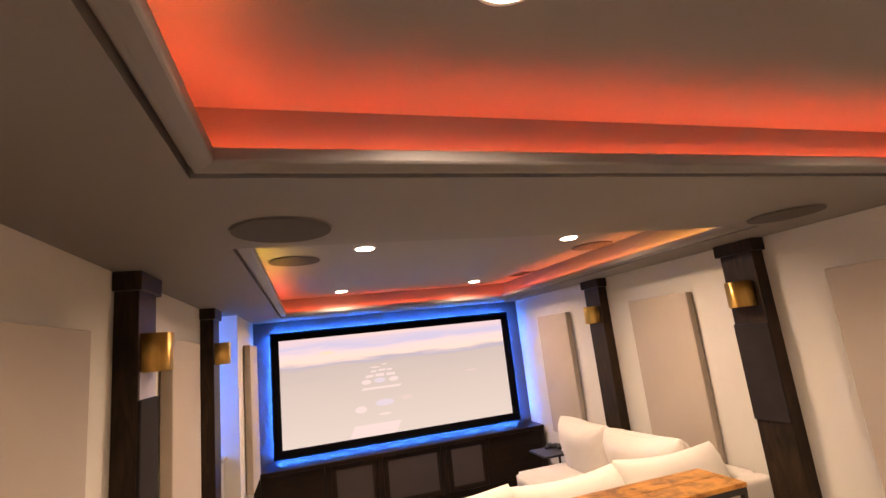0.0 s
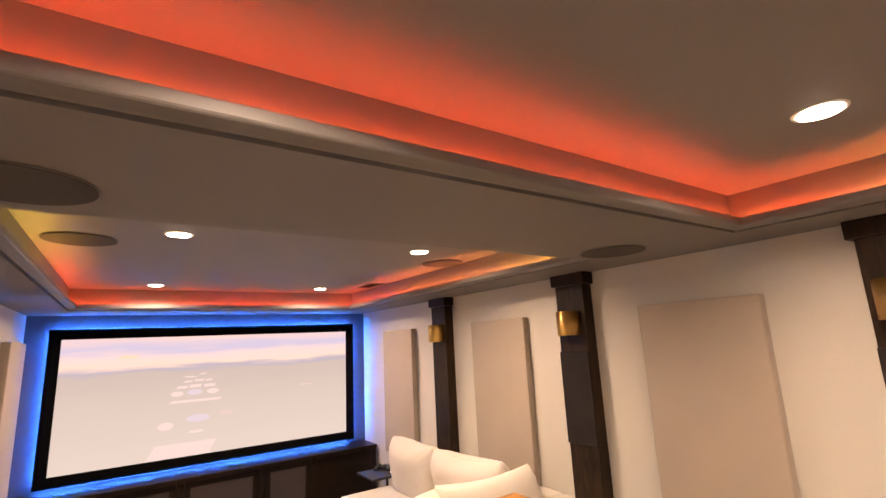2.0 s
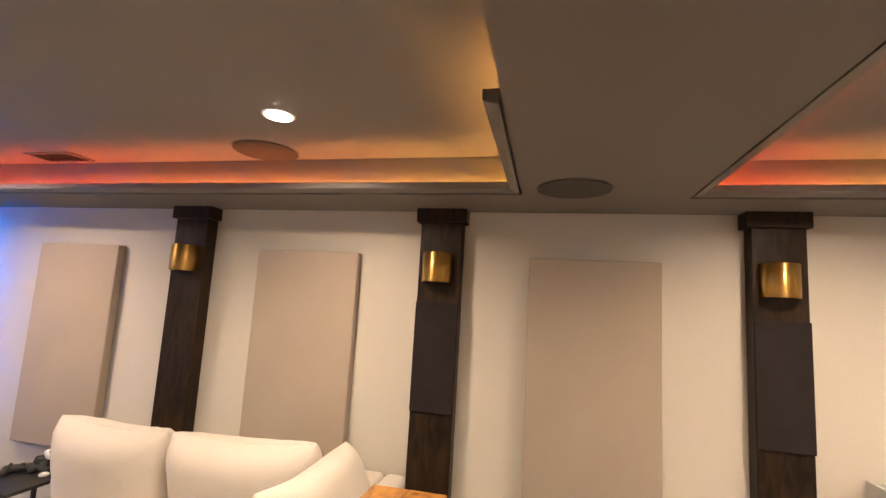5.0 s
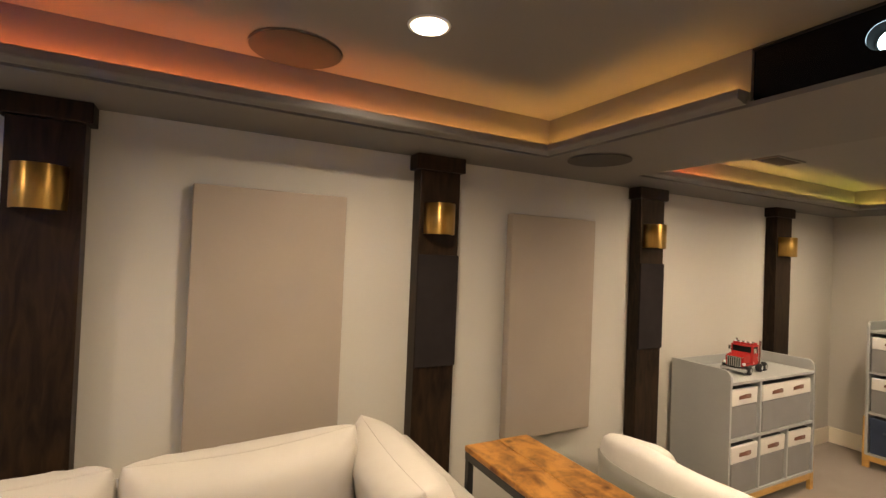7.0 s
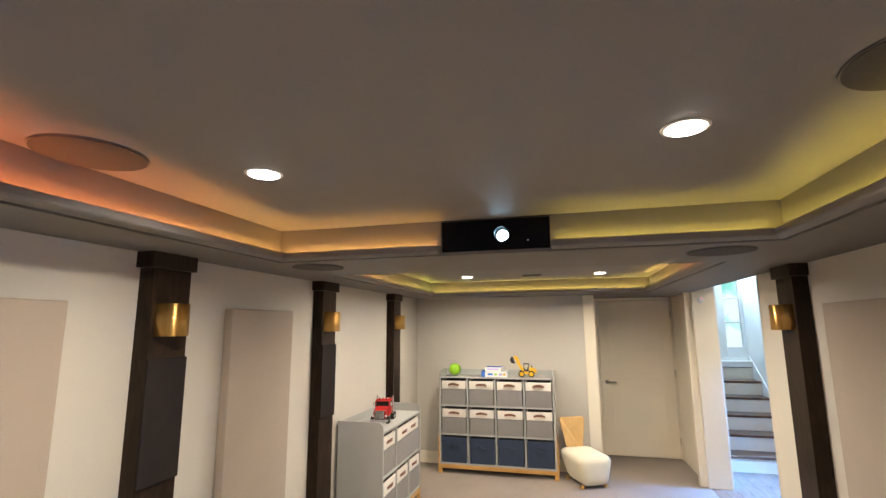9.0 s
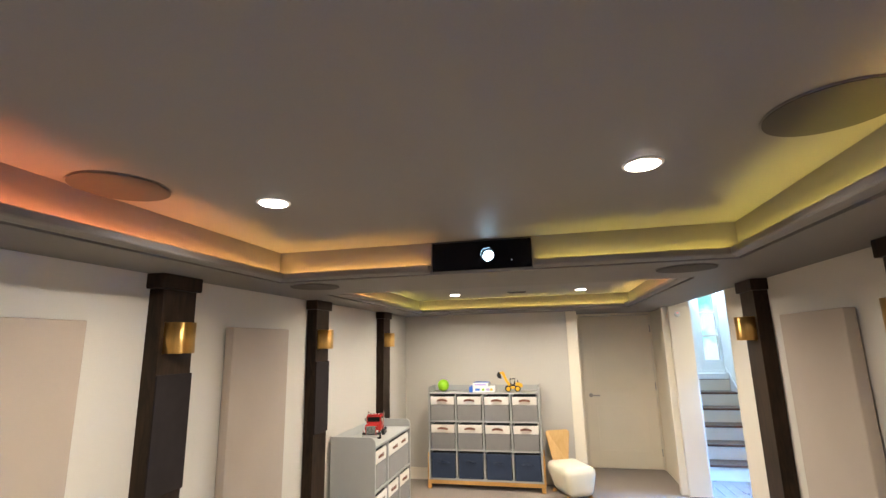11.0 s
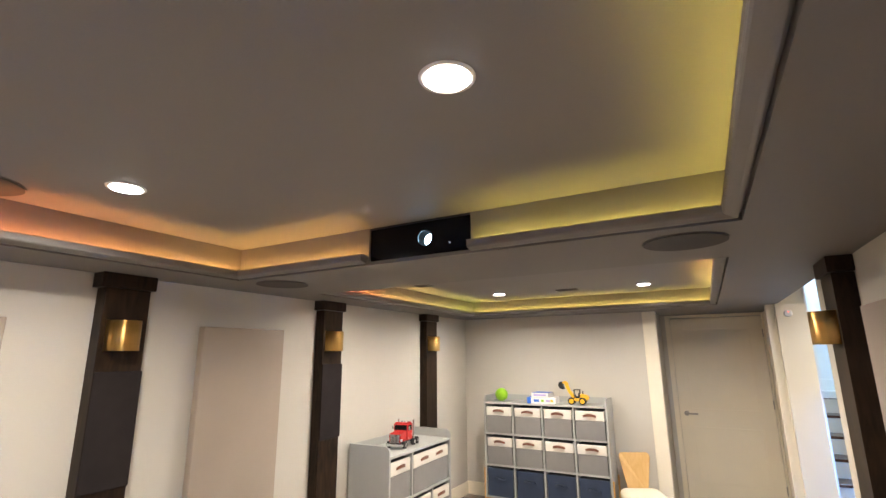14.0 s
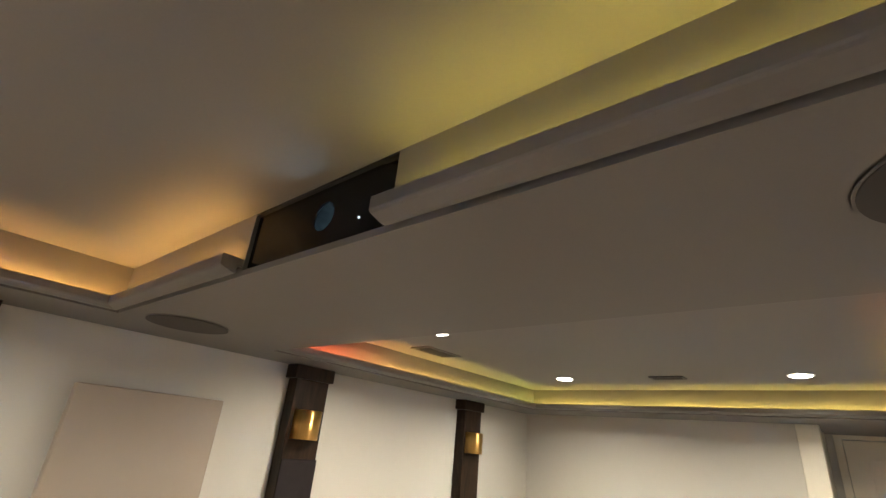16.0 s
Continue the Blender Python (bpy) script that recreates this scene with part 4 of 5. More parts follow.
def soft_box(x0, y0, z0, x1, y1, z1, bev=0.045, seed=0):
    b = bm_box(x0, y0, z0, x1, y1, z1, bev, 4)
    for v in b.verts:
        v.co += Vector((noise.noise(v.co * 3 + Vector((seed, 0, 0))), noise.noise(v.co * 3 + Vector((0, seed, 5))), noise.noise(v.co * 3 + Vector((9, 0, seed))))) * 0.006
    return b


part("rear_back_frame", soft_box(XE, SBY0, 0.08, 2.81, SBY1, 0.68, 0.03), CREAM, so, smooth=True)
part("side_back_frame", soft_box(2.66, SBY1 + 0.005, 0.08, 2.81, 4.52, 0.68, 0.03, 2), CREAM, so, smooth=True)
part("rear_base", soft_box(XE, SBY1 + 0.005, 0.08, 1.985, 3.55, 0.30, 0.03, 3), CREAM, so, smooth=True)
part("side_base", soft_box(1.99, SBY1 + 0.005, 0.08, 2.655, 4.52, 0.30, 0.03, 4), CREAM, so, smooth=True)
seat = bm_prism([(XE + 0.01, SBY1 + 0.01), (2.655, SBY1 + 0.01), (2.655, 4.52), (1.985, 4.52), (1.985, 3.60), (XE + 0.01, 3.60)], 0.135, 'z', 0.025)
part("seat_cushion", bm_move(seat, pose(0, 0, 0.30)), CREAM, so, smooth=True)
for x, y in ((0.47, 2.72), (0.47, 3.48), (2.76, 2.72), (2.76, 4.46), (2.05, 4.46)):
    part("foot", bm_cyl(0.02, 0.0, 0.082, x=x, y=y, n=16), DARKWOOD, so)


def loose_cushion(name, w, h, t, seed, m, slump=0.08):
    seam = []
    c = part(name, bm_move(bm_cushion(w, h, t, seed=seed, slump=slump, seam=seam), m), CREAM, so, smooth=True)
    part("piping", bm_move(bm_cord(seam), m), CREAM, c, smooth=True)


# back cushions: three against the rear back, two along the wall
for k, (x, w, z) in enumerate(((2.31, 0.74, 0.622), (1.62, 0.74, 0.608), (0.91, 0.76, 0.622))):
    loose_cushion("back_cushion", w, 0.50, 0.275, k, pose(x, 2.865, z, (-18, -24, -18)[k], 0, (-2, 2, -1)[k]))
part("arm_frame", soft_box(0.285, SBY0, 0.08, XE - 0.004, 3.60, 0.60, 0.03, 9), CREAM, so, smooth=True)
for k, (y, w) in enumerate(((3.365, 0.80), (4.125, 0.73))):
    loose_cushion("back_cushion", w, 0.50, 0.30, 5 + k, pose(2.545, y + 0.01, (0.625, 0.612)[k], -13, (2, 0)[k], 90 + (2, -2)[k]))

# ---- console table behind the sofa ----
tb = thing("console_table", "narrow rustic plank-topped console table with black metal frame", "console table", (0, 0, 0))
TA, TB, TY0, TY1, TZ = 0.95, 2.275, 2.33, 2.63, 0.82
mid = (TY0 + TY1) / 2
part("plank", bm_box(TA, TY0, TZ - 0.022, TB, mid - 0.0004, TZ, 0.003), TABLETOP, tb)
part("plank", bm_box(TA, mid + 0.0004, TZ - 0.022, TB, TY1, TZ - 0.0005, 0.003), TABLETOP, tb)
for x0, y0, x1, y1 in ((TA, TY0, TB, TY0 + 0.025), (TA, TY1 - 0.025, TB, TY1), (TA, TY0 + 0.025, TA + 0.025, TY1 - 0.025), (TB - 0.025, TY0 + 0.025, TB, TY1 - 0.025)):
    part("frame_rail", bm_box(x0 + 0.003, y0 + 0.001, TZ - 0.052, x1 - 0.003, y1 - 0.001, TZ - 0.0225, 0.002), BLACKMETAL, tb)
for x in (TA + 0.004, TB - 0.029):
    for y in (TY0 + 0.002, TY1 - 0.027):
        part("leg", bm_box(x, y, 0, x + 0.025, y + 0.025, TZ - 0.052, 0.002), BLACKMETAL, tb)
    part("foot_rail", bm_box(x + 0.002, TY0 + 0.027, 0.10, x + 0.022, TY1 - 0.027, 0.12, 0.002), BLACKMETAL, tb)

# ---- tub chair ----
tc = thing("tub_chair", "cream boucle tub armchair with a grey linen back panel", "armchair", (2.245, 1.265, 0))
n, m = 56, 20
BACK = radians(84)


def tub_radius(a, across, z, top):
    return (0.350 + across) * (1 - 0.045 * math.cos(4 * (a - BACK))) - 0.03 * (1 - z / top)


bm = bmesh.new()
rings = []
for i in range(n + 1):
    u = -1 + 2 * i / n
    a = BACK + radians(128) * u
    end = 0.25 + 0.75 * math.sqrt(1 - max(0.0, (abs(u) - 0.86) / 0.14) ** 2)
    top = (0.515 + 0.130 * math.cos(a - BACK)) * (0.8 + 0.2 * end)
    ring = []
    for k in range(m):
        ph = 2 * math.pi * k / m
        c, d = math.cos(ph), math.sin(ph)
        across = end * 0.098 * math.copysign(abs(c) ** 0.55, c)
        z = 0.05 + (top - 0.05) * (0.5 + 0.5 * math.copysign(abs(d) ** 0.38, d))
        rr = tub_radius(a, across, z, top)
        lump = 1 + 0.004 * noise.noise(Vector((rr * math.cos(a), rr * math.sin(a), z)) * 7)
        ring.append(bm.verts.new((rr * math.cos(a) * lump, rr * math.sin(a) * lump, z)))
    rings.append(ring)
for i in range(n):
    for k in range(m):
        bm.faces.new((rings[i][k], rings[i][(k + 1) % m], rings[i + 1][(k + 1) % m], rings[i + 1][k]))
bm.faces.new(rings[0])
bm.faces.new(rings[-1][::-1])
bmesh.ops.recalc_face_normals(bm, faces=bm.faces)
part("wraparound_back", bm, CREAM2, tc, smooth=True)
# linen panel round the outside of the back, with rounded upper corners
bm = bmesh.new()
nu, nv = 28, 10
skins = []
for off in (0.0, 0.010):
    skin = []
    for i in range(nu + 1):
        f = -1 + 2 * i / nu
        a = BACK + radians(52) * f
        hi = 0.530 - 0.07 * max(0, (abs(f) - 0.72) / 0.28) ** 2.2
        skin.append([bm.verts.new((r0 * math.cos(a), r0 * math.sin(a), z)) for z, r0 in ((zz, tub_radius(a, 0.094 + off, zz, 0.63)) for zz in (0.10 + (hi - 0.10) * k / nv for k in range(nv + 1)))])
    skins.append(skin)
for skin in skins:
    for i in range(nu):
        for k in range(nv):
            bm.faces.new((skin[i][k], skin[i + 1][k], skin[i + 1][k + 1], skin[i][k + 1]))
for i in range(nu):
    for k in (0, nv):
        bm.faces.new((skins[0][i][k], skins[1][i][k], skins[1][i + 1][k], skins[0][i + 1][k]))
for k in range(nv):
    for i in (0, nu):
        bm.faces.new((skins[0][i][k], skins[1][i][k], skins[1][i][k + 1], skins[0][i][k + 1]))
bmesh.ops.recalc_face_normals(bm, faces=bm.faces)
part("back_panel", bm, LINEN, tc, "grey linen outer back panel", smooth=True)
part("seat_cushion", bm_cyl(0.225, 0.20, 0.36, n=40, bev=0.04), CREAM2, tc, smooth=True)
part("base", bm_cyl(0.225, 0.045, 0.199, n=40, bev=0.015), CREAM2, tc, smooth=True)
part("swivel_plate", bm_cyl(0.20, 0.0, 0.045, n=32), BLACKMETAL, tc)

# ---- side table with controllers ----
sd = thing("side_table", "small black C-shaped side table at the sofa's end", "side table", (0, 0, 0))
part("tabletop", bm_box(2.300, 4.508, 0.487, 2.745, 4.845, 0.505, 0.003), BLACKMETAL, sd)
for x in (2.450, 2.700):
    part("leg", bm_box(x, 4.532, 0.02, x + 0.018, 4.550, 0.487, 0.002), BLACKMETAL, sd)
    part("foot_bar", bm_box(x, 4.532, 0.0, x + 0.018, 4.83, 0.02, 0.002), BLACKMETAL, sd)
part("cross_bar", bm_box(2.468, 4.534, 0.002, 2.700, 4.548, 0.018, 0.002), BLACKMETAL, sd)


def gamepad(loc, rz, body, label):
    t = thing("game_controller", label, "game controller", loc, rz)
    b = bm_box(-0.055, -0.028, 0.0, 0.055, 0.032, 0.034, 0.014, 3)
    for sx in (-1, 1):
        g = bm_box(-0.02, -0.045, -0.012, 0.02, 0.045, 0.02, 0.015, 3)
        join(b, bm_move(g, pose(sx * 0.055, -0.035, 0.014, 12, 0, sx * 18)))
    part("shell", b, body, t, smooth=True)
    for x, y in ((-0.034, 0.010), (0.018, -0.012)):
        part("thumbstick", bm_cyl(0.008, 0.032, 0.044, x=x, y=y, n=16), BLACKRUB, t)
    for x, y in ((0.042, 0.012), (0.034, 0.004), (0.050, 0.004), (0.042, -0.004)):
        part("button", bm_cyl(0.0035, 0.032, 0.037, x=x, y=y, n=10), CHROME, t)
    return t


gamepad((2.655, 4.70, 0.558), 58, WHITEPLASTIC, "white game controller lying on other controllers")
gamepad((2.62, 4.70, 0.505), 20, BLACKRUB, "black game controller on the side table")
gamepad((2.545, 4.78, 0.505), -40, BLACKRUB, "black game controller on the side table")
gamepad((2.685, 4.77, 0.505), 110, BLACKRUB, "black game controller on the side table")
rm = thing("remote_puck", "small pale round remote on the side table", "remote", (2.545, 4.60, 0.505))
part("puck", bm_cyl(0.024, 0.0, 0.014, n=28, bev=0.004), WHITEPLASTIC, rm)

# ---- storage units ----
def storage_bin(w, h, d, colour, top, label, handles=(0.0,)):
    """A canvas bin; its front is at y = 0 facing +y, its foot at z = 0."""
    t = thing("storage_bin", label, "storage bin", group="canvas storage bins")
    zb = h * 0.66 if top else h
    for name, z0, z1, mt in (("body", 0.0, zb, colour),) + ((("top_band", zb, h, BINWHITE),) if top else ()):
        b = bm_box(-w / 2, -d, z0, w / 2, 0, z1, 0.006, 2)
        for v in b.verts:
            v.co.y += 0.004 * noise.noise(v.co * 9 + Vector((w * 50, 0, h * 9)))
        part(name, b, mt, t)
    # black sheet on the solid body, standing for the shaded inside
    part("opening", bm_box(-w / 2 + 0.012, -d + 0.012, h, w / 2 - 0.012, -0.012, h + 0.001), BLACKRUB, t)
    for hx in handles:
        hz = h * 0.83 if top else h * 0.64
        n = 14
        o = [(-0.064 + 0.128 * i / n, hz + 0.007 + 0.017 * math.sin(math.pi * i / n)) for i in range(n + 1)]
        o += [(u, v - 0.028 + 0.007 * abs(u) / 0.064) for u, v in reversed(o)]
        strap = bm_prism(o, 0.004)
        for v in strap.verts:
            v.co.y += 0.020 * max(0, math.cos(v.co.x / 0.064 * math.pi / 2)) + 0.001
        hnd = part("handle", strap, LEATHER if top else colour, t, "brown leather strap handle" if top else "")
        hnd.location = (hx, 0, 0)
        for x in (-0.054, 0.054):
            part("rivet", bm_cyl(0.005, 0.003, 0.007, n=10, axis='y'), STEEL if top else colour, hnd).location = (x, 0, hz + 0.002)
    if not top:
        flap = bm_box(-w / 2 - 0.003, -0.006, h * 0.76, w / 2 + 0.003, 0.0035, h - 0.001, 0.0015)
        for v in flap.verts:
            v.co.z += 0.006 * noise.noise(v.co * 14)
        part("folded_flap", flap, colour, t)
    return t


def cube_shelf(x0, x1, yf, depth, ztop, rows, base, loc=None, rz=0, cols=4, label="", raised=0.07, post=0.30, wide=False):
    """A painted shelf facing +y with raised, rounded side panels and an oak plinth. Local x from 0."""
    t = thing("cube_shelf", label, "shelf unit", (x0, yf, 0) if loc is None else loc, rz)
    W = x1 - x0
    th = 0.018
    for x in (0, W - th):
        n = 6
        r = 0.05
        o = [(-depth, base), (0, base), (0, ztop)]
        o += [(-r + r * math.cos(a * math.pi / 2 / n), ztop + raised - r + r * math.sin(a * math.pi / 2 / n)) for a in range(n + 1)]
        o += [(-depth, ztop + raised)]
        b = bm_prism(o, th, 'x')
        part("side_panel", bm_move(b, pose(x, 0, 0)), GREYPAINT, t)
    part("top_board", bm_box(th, -depth, ztop - th, W - th, 0, ztop, 0.002), GREYPAINT, t)
    part("back_board", bm_box(th, -depth, base, W - th, -depth + 0.006, ztop + raised * 0.9), GREYPAINT, t)
    hh = (ztop - base - th) / rows
    for r in range(rows):
        part("shelf_board", bm_box(th, -depth + 0.006, base + r * hh, W - th, -0.002, base + r * hh + th, 0.001), GREYPAINT, t)
    cw = (W - th) / cols
    for c in range(1, cols):
        part("divider", bm_box(c * cw, -depth + 0.006, base + th, c * cw + th, -0.003, base + hh if wide and c == 1 else ztop - th, 0.001), GREYPAINT, t)
    part("plinth_rail", bm_box(0.03, -0.026, base - 0.045, W - 0.03, -0.004, base - 0.001, 0.003), OAK, t, "pale oak rail")
    part("plinth_rail", bm_box(0.03, -depth + 0.004, base - 0.045, W - 0.03, -depth + 0.026, base - 0.001, 0.003), OAK, t, "pale oak rail")
    for x in (0.0, W - 0.03):
        for y in (-0.028, -depth + 0.002):
            part("leg", bm_box(x, y, 0, x + 0.03, y + 0.026, base - 0.001, 0.003), OAK, t, "pale oak leg")
    for x in (-0.0165, W + 0.0005):
        for y in (-0.030, -depth + 0.004):
            part("side_post", bm_box(x, y, 0.0, x + 0.016, y + 0.026, base + post, 0.003), OAK, t, "pale oak corner post")
    return t, W, th, cw, hh


def fill(t, origin, rz, W, th, cw, hh, rows, cols, base, depth, navy_row=True, wide=False):
    for r in range(rows):
        for c in range(cols):
            navy = navy_row and r == 0
            double = wide and r == rows - 1 and c == 0
            if wide and r == rows - 1 and c == 1:
                continue
            w, h = cw - th - 0.022, hh - th - (0.030 if not navy else 0.024)
            w += cw * double
            key = (round(w, 3), round(h, 3), navy)
            if key not in BINS:
                lab = "navy blue canvas storage bin in a shelf" if navy else "wide grey canvas storage bin with two leather handles" if double else "grey canvas storage bin with white band and leather handle"
                BINS[key] = storage_bin(w, h, depth - 0.03, BINNAVY if navy else BINGREY, not navy, lab, (-cw / 2 + 0.03, cw / 2 - 0.03) if double else (0.0,))
                b = BINS[key]
            else:
                b = copy_thing(BINS[key], Matrix())
            jit = random.uniform(-0.012, 0.002)
            b.matrix_basis = pose(*origin, 0, 0, rz) @ pose((c + 0.5 * double) * cw + th + (cw - th) / 2, jit - 0.004, base + r * hh + th, 0, 0, random.uniform(-1.5, 1.5))


BINS = {}
t, W, th, cw, hh = cube_shelf(1.11, 2.45, -1.21, 0.33, 1.09, 3, 0.10, label="grey painted twelve-cube shelf on a pale oak plinth")
fill(t, (1.11, -1.21, 0), 0, W, th, cw, hh, 3, 4, 0.10, 0.33)
LOW = (2.475, 0.66, 0)
t, W, th, cw, hh = cube_shelf(0, 1.01, 0, 0.40, 0.84, 2, 0.12, loc=LOW, rz=90 + 180, cols=3, label="low grey painted six-cube shelf beside the wall", raised=0.075, post=0.10, wide=True)
# the low unit faces -x: its local x runs along +y of the room
t.matrix_basis = pose(2.42, -0.35, 0, 0, 0, 90)
fill(t, (2.42, -0.35, 0), 90, W, th, cw, hh, 2, 3, 0.12, 0.40, False, True)

# ---- toys ----
ZSH = 1.091
ball = tagged(part("toy_ball", bmesh.new(), GREEN), "bright green rubber ball on the grey shelf", "ball")
bm = bmesh.new()
bmesh.ops.create_uvsphere(bm, u_segments=28, v_segments=18, radius=0.072)
bm.to_mesh(ball.data)
bm.free()
for p in ball.data.polygons:
    p.use_smooth = True
ball.location = (2.29, -1.36, ZSH + 0.072)
bx = thing("game_box", "white board game box with a blue end on the shelf", "game box", (1.79, -1.33, ZSH), 3)
part("box", bm_box(-0.15, -0.10, 0, 0.11, 0.10, 0.065, 0.002), CARDWHITE, bx)
part("blue_end", bm_box(0.1105, -0.10, 0, 0.155, 0.10, 0.065, 0.002), CARDBLUE, bx, "blue box end")
for x0, x1, mt in ((-0.13, -0.10, YELLOW), (-0.095, -0.05, CARDPINK), (-0.03, 0.0, GREEN), (0.02, 0.08, CARDBLUE)):
    part("printed_bar", bm_box(x0, 0.1003, 0.02, x1, 0.1012, 0.045), mt, bx)
b2 = thing("game_box", "small pink and blue game box lying on another box", "game box", (1.80, -1.34, ZSH + 0.0655), -4)
part("box", bm_box(-0.095, -0.085, 0, 0.095, 0.085, 0.045, 0.002), CARDWHITE, b2)
part("printed_bar", bm_box(-0.07, 0.0853, 0.012, 0.07, 0.0862, 0.033), CARDPINK, b2)
part("printed_label", bm_box(-0.09, -0.08, 0.0453, 0.09, 0.08, 0.0462), CARDBLUE, b2)


def wheel(parent, x, y, z, r, w, hub, share=0.5):
    tyre = part("wheel", bm_cyl(r, -w / 2, w / 2, n=24, bev=0.004, axis='y'), BLACKRUB, parent, "black tyre")
    tyre.location = (x, y, z)
    part("hub", bm_cyl(r * share, -w / 2 - 0.002, w / 2 + 0.002, n=16, axis='y'), hub, tyre)


ex = thing("toy_loader", "yellow toy wheel loader with a raised bucket arm", "toy", (1.42, -1.33, ZSH), 4)
for x in (-0.055, 0.055):
    for y in (-0.04, 0.04):
        wheel(ex, x, y, 0.036, 0.036, 0.03, YELLOW, 0.64)
part("chassis", bm_box(-0.095, -0.026, 0.035, 0.085, 0.026, 0.062, 0.004), YELLOW, ex)
part("engine_cover", bm_prism([(-0.118, 0.050), (-0.034, 0.0625), (-0.034, 0.108), (-0.080, 0.104), (-0.116, 0.086)], 0.064, bev=0.004), YELLOW, ex).location = (0, -0.032, 0)
part("exhaust", bm_cyl(0.005, 0.100, 0.135, x=-0.06, y=0.012, n=12), BLACKRUB, ex)
part("step_guard", bm_box(-0.030, -0.052, 0.040, 0.030, 0.052, 0.054, 0.003), YELLOW, ex)
for x in (-0.028, 0.028):
    for y in (-0.026, 0.022):
        part("cab_post", bm_box(x - 0.003, y, 0.0625, x + 0.003, y + 0.004, 0.142), BLACKRUB, ex)
part("seat", bm_prism([(-0.022, 0.0625), (0.012, 0.0625), (0.012, 0.080), (-0.010, 0.084), (-0.016, 0.118), (-0.024, 0.118)], 0.032, bev=0.002), BLACKRUB, ex).location = (0, -0.016, 0)
part("dashboard", bm_box(0.014, -0.020, 0.0625, 0.0245, 0.020, 0.098, 0.002), BLACKRUB, ex)
part("cab_roof", bm_box(-0.034, -0.029, 0.1425, 0.034, 0.029, 0.149, 0.003), BLACKRUB, ex)
for y in (-0.022, 0.010):
    part("lift_arm", bm_prism([(0.015, 0.072), (0.045, 0.058), (0.090, 0.130), (0.128, 0.212), (0.112, 0.232), (0.095, 0.224), (0.068, 0.142)], 0.012, bev=0.002), YELLOW, ex).location = (0, y, 0)
part("cross_link", bm_prism([(0.098, 0.214), (0.112, 0.236), (0.150, 0.222), (0.146, 0.204)], 0.014), YELLOW, ex).location = (0, -0.0072, 0)
part("tilt_cylinder", bm_prism([(0.050, 0.100), (0.058, 0.096), (0.112, 0.206), (0.104, 0.212)], 0.008), CHROME, ex).location = (0, -0.004, 0)
part("bucket", bm_prism([(0.128, 0.150), (0.168, 0.158), (0.186, 0.190), (0.170, 0.226), (0.146, 0.222), (0.138, 0.190)], 0.075, bev=0.002), BLACKRUB, ex, "black bucket").location = (0, -0.0375, 0)
ex.matrix_basis = pose(1.42, -1.33, ZSH, 0, 0, 4) @ Matrix.Scale(1.02, 4)

tr = thing("toy_truck", "red toy semi truck with chrome grille on the low shelf", "toy", (2.60, 0.20, 0.841), 111)
for x, r in ((0.125, 0.032), (-0.06, 0.032), (-0.13, 0.032)):
    for y in (-0.055, 0.055):
        wheel(tr, x, y, 0.032, r, 0.026, CHROME)
part("chassis", bm_box(-0.165, -0.03, 0.032, 0.17, 0.03, 0.055, 0.003), BLACKRUB, tr)
part("hood", bm_prism([(0.055, 0.056), (0.172, 0.056), (0.172, 0.118), (0.160, 0.130), (0.055, 0.142)], 0.088, bev=0.004), RED, tr, "red bonnet").location = (0, -0.044, 0)
part("cab", bm_box(-0.045, -0.055, 0.056, 0.0545, 0.055, 0.200, 0.008), RED, tr)
part("windscreen", bm_box(0.0547, -0.046, 0.145, 0.0565, 0.046, 0.186), DARKGLASS, tr, "dark windscreen")
for y in (-0.0565, 0.0551):
    part("side_window", bm_box(-0.02, y, 0.14, 0.045, y + 0.0014, 0.185), DARKGLASS, tr)
part("grille", bm_box(0.1722, -0.034, 0.052, 0.178, 0.034, 0.118, 0.002), CHROME, tr, "chrome radiator grille")
part("bumper", bm_box(0.170, -0.064, 0.022, 0.186, 0.064, 0.048, 0.004), CHROME, tr, "chrome bumper")
for y in (-0.053, 0.040):
    part("headlight", bm_box(0.160, y, 0.066, 0.175, y + 0.013, 0.084, 0.003), WHITEPLASTIC, tr)
    part("fender", bm_box(0.085, y - 0.008, 0.066, 0.165, y + 0.021, 0.076, 0.004), RED, tr)
part("roof_cap", bm_box(-0.04, -0.050, 0.2005, 0.045, 0.050, 0.210, 0.004), RED, tr)
for y in (-0.036, -0.012, 0.012, 0.036):
    part("roof_light", bm_cyl(0.005, 0.2105, 0.219, x=0.036, y=y, n=12), WHITEPLASTIC, tr)
for y in (-0.070, 0.058):
    part("side_mirror", bm_box(0.046, y, 0.145, 0.052, y + 0.012, 0.178, 0.002), CHROME, tr)
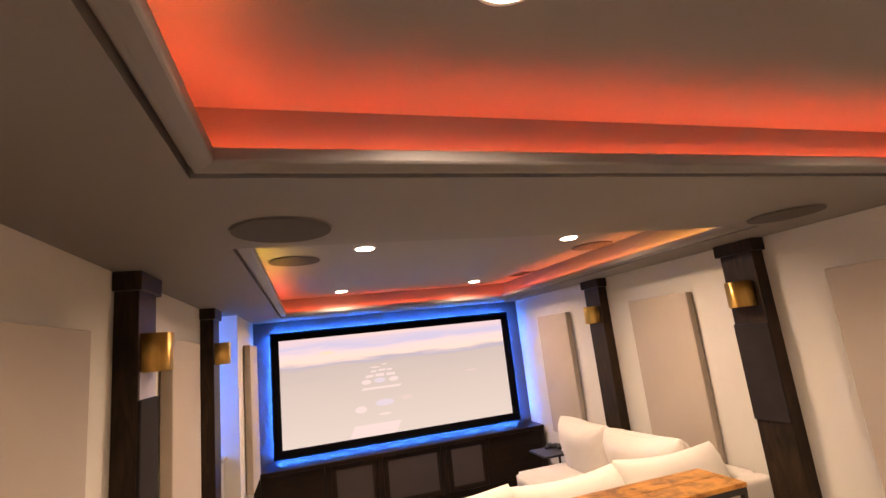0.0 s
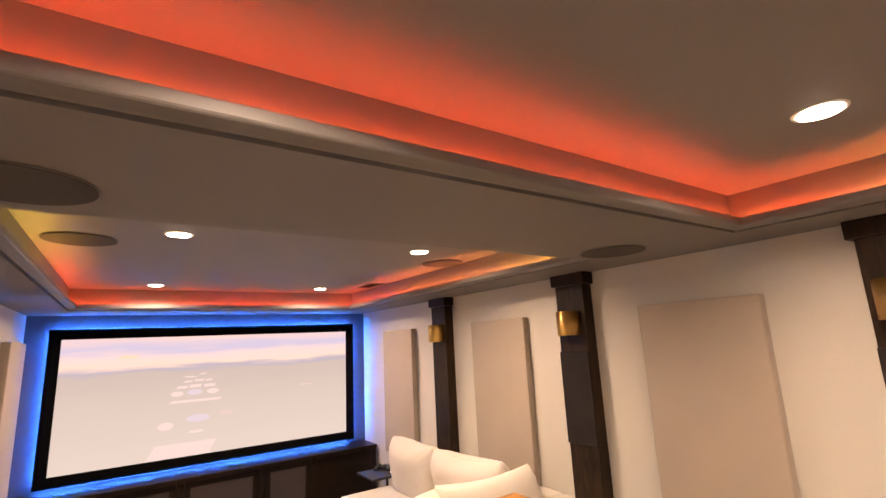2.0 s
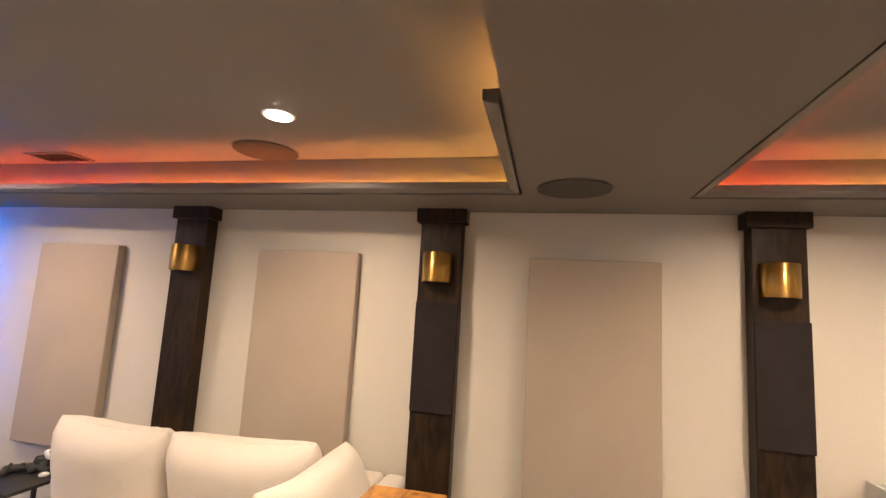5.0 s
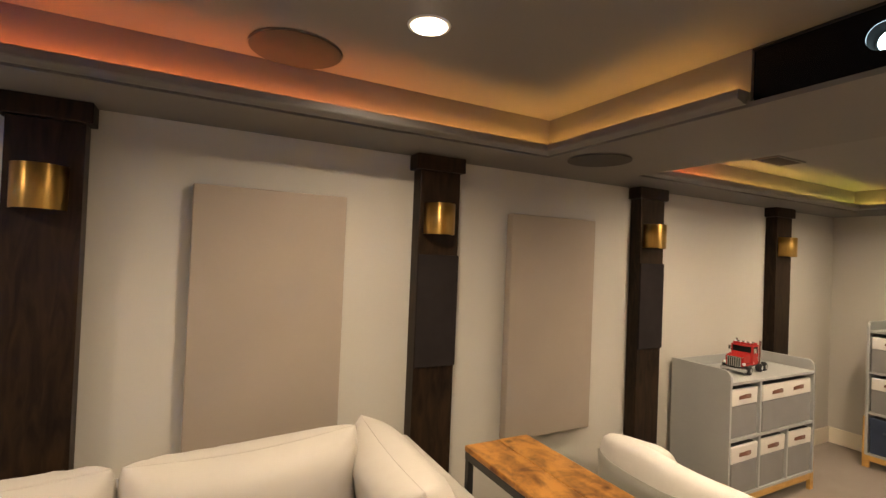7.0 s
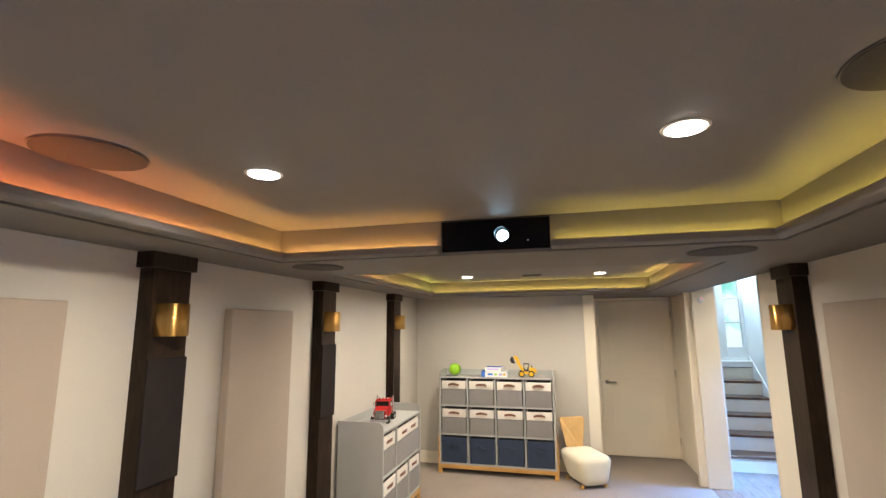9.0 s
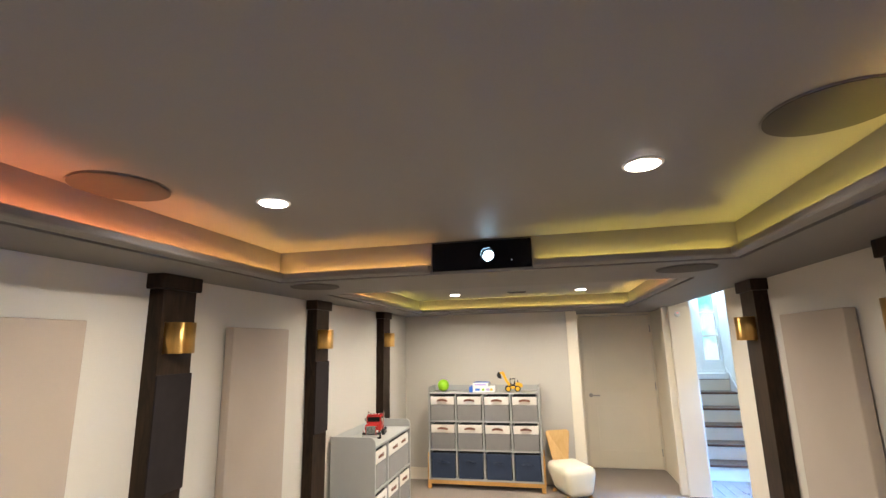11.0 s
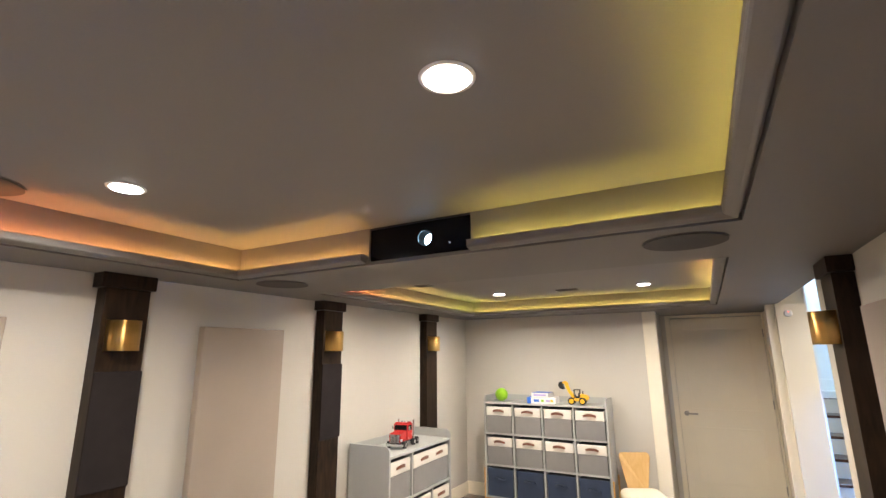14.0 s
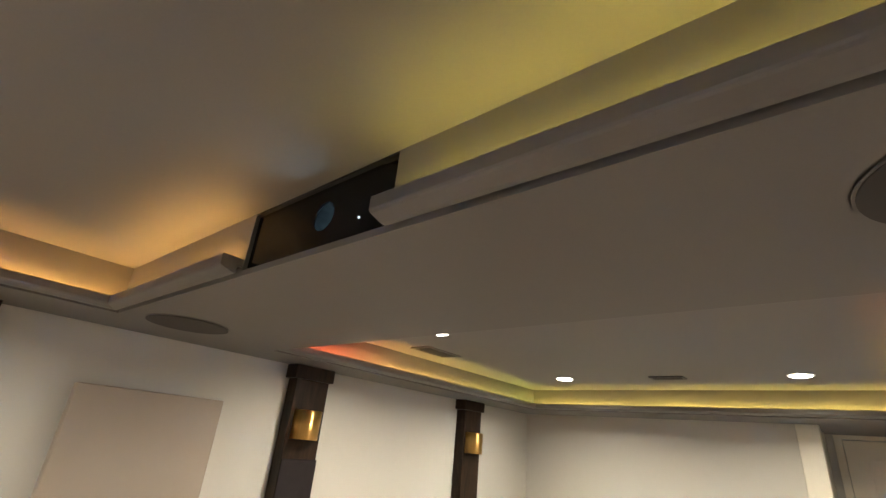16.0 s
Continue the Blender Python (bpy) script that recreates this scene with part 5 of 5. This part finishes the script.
for k in range(6):
    part("grille_bar", bm_box(0.1785, -0.028 + k * 0.0105, 0.056, 0.1805, -0.0245 + k * 0.0105, 0.114), BLACKRUB, tr)
part("bonnet_stripe", bm_box(0.1722, -0.043, 0.1185, 0.1745, 0.043, 0.1225), CHROME, tr)
part("sun_visor", bm_box(0.05, -0.05, 0.188, 0.072, 0.05, 0.194, 0.002), RED, tr)
for y in (-0.062, 0.056):
    part("exhaust_stack", bm_cyl(0.006, 0.06, 0.225, x=-0.052, y=y + 0.003, n=14), CHROME, tr)
part("fifth_wheel", bm_box(-0.13, -0.028, 0.0555, -0.07, 0.028, 0.066, 0.003), BLACKRUB, tr)

tr.matrix_basis = pose(2.60, 0.20, 0.841, 0, 0, 99) @ Matrix.Diagonal((1.0, 1.25, 0.95, 1))

# ---- child's chair ----
kc = thing("childs_chair", "small cream padded chair with a tapered plywood back", "chair", (0.80, -1.22, 0), 0)
bm = bm_box(-0.17, -0.21, 0.022, 0.17, 0.21, 0.285, 0.065, 5)
for v in bm.verts:
    f = (v.co.z - 0.022) / 0.263
    v.co.x *= 0.70 + 0.32 * f
    v.co.y = v.co.y * (0.74 + 0.26 * f) + 0.045 * (1 - f)
    v.co.z += 0.012 * math.cos(v.co.x * 7) * f
part("seat", bm, IVORY, kc, "ivory boucle block seat", smooth=True)
bk = bm_prism([(-0.075, 0.0), (0.075, 0.0), (0.125, 0.30), (0.122, 0.325), (0.105, 0.34), (-0.105, 0.34), (-0.122, 0.325), (-0.125, 0.30)], 0.012, bev=0.002)
for v in bk.verts:
    v.co.y -= 0.045 * (v.co.x / 0.13) ** 2 * -1
part("backrest", bm_move(bk, pose(0, -0.20, 0.235, 12, 0, 0)), MAPLE, kc, "pale plywood back")
for x, y in ((-0.11, -0.14), (0.11, -0.14), (-0.11, 0.15), (0.11, 0.15)):
    part("foot", bm_cyl(0.024, 0.0, 0.030, x=x * 0.95, y=y * 0.95, n=20, r2=0.014, bev=0.003), OAK, kc)
kc.matrix_basis = pose(0.815, -1.25, 0, 0, 0, 26) @ Matrix.Diagonal((1.22, 1.22, 1.10, 1))
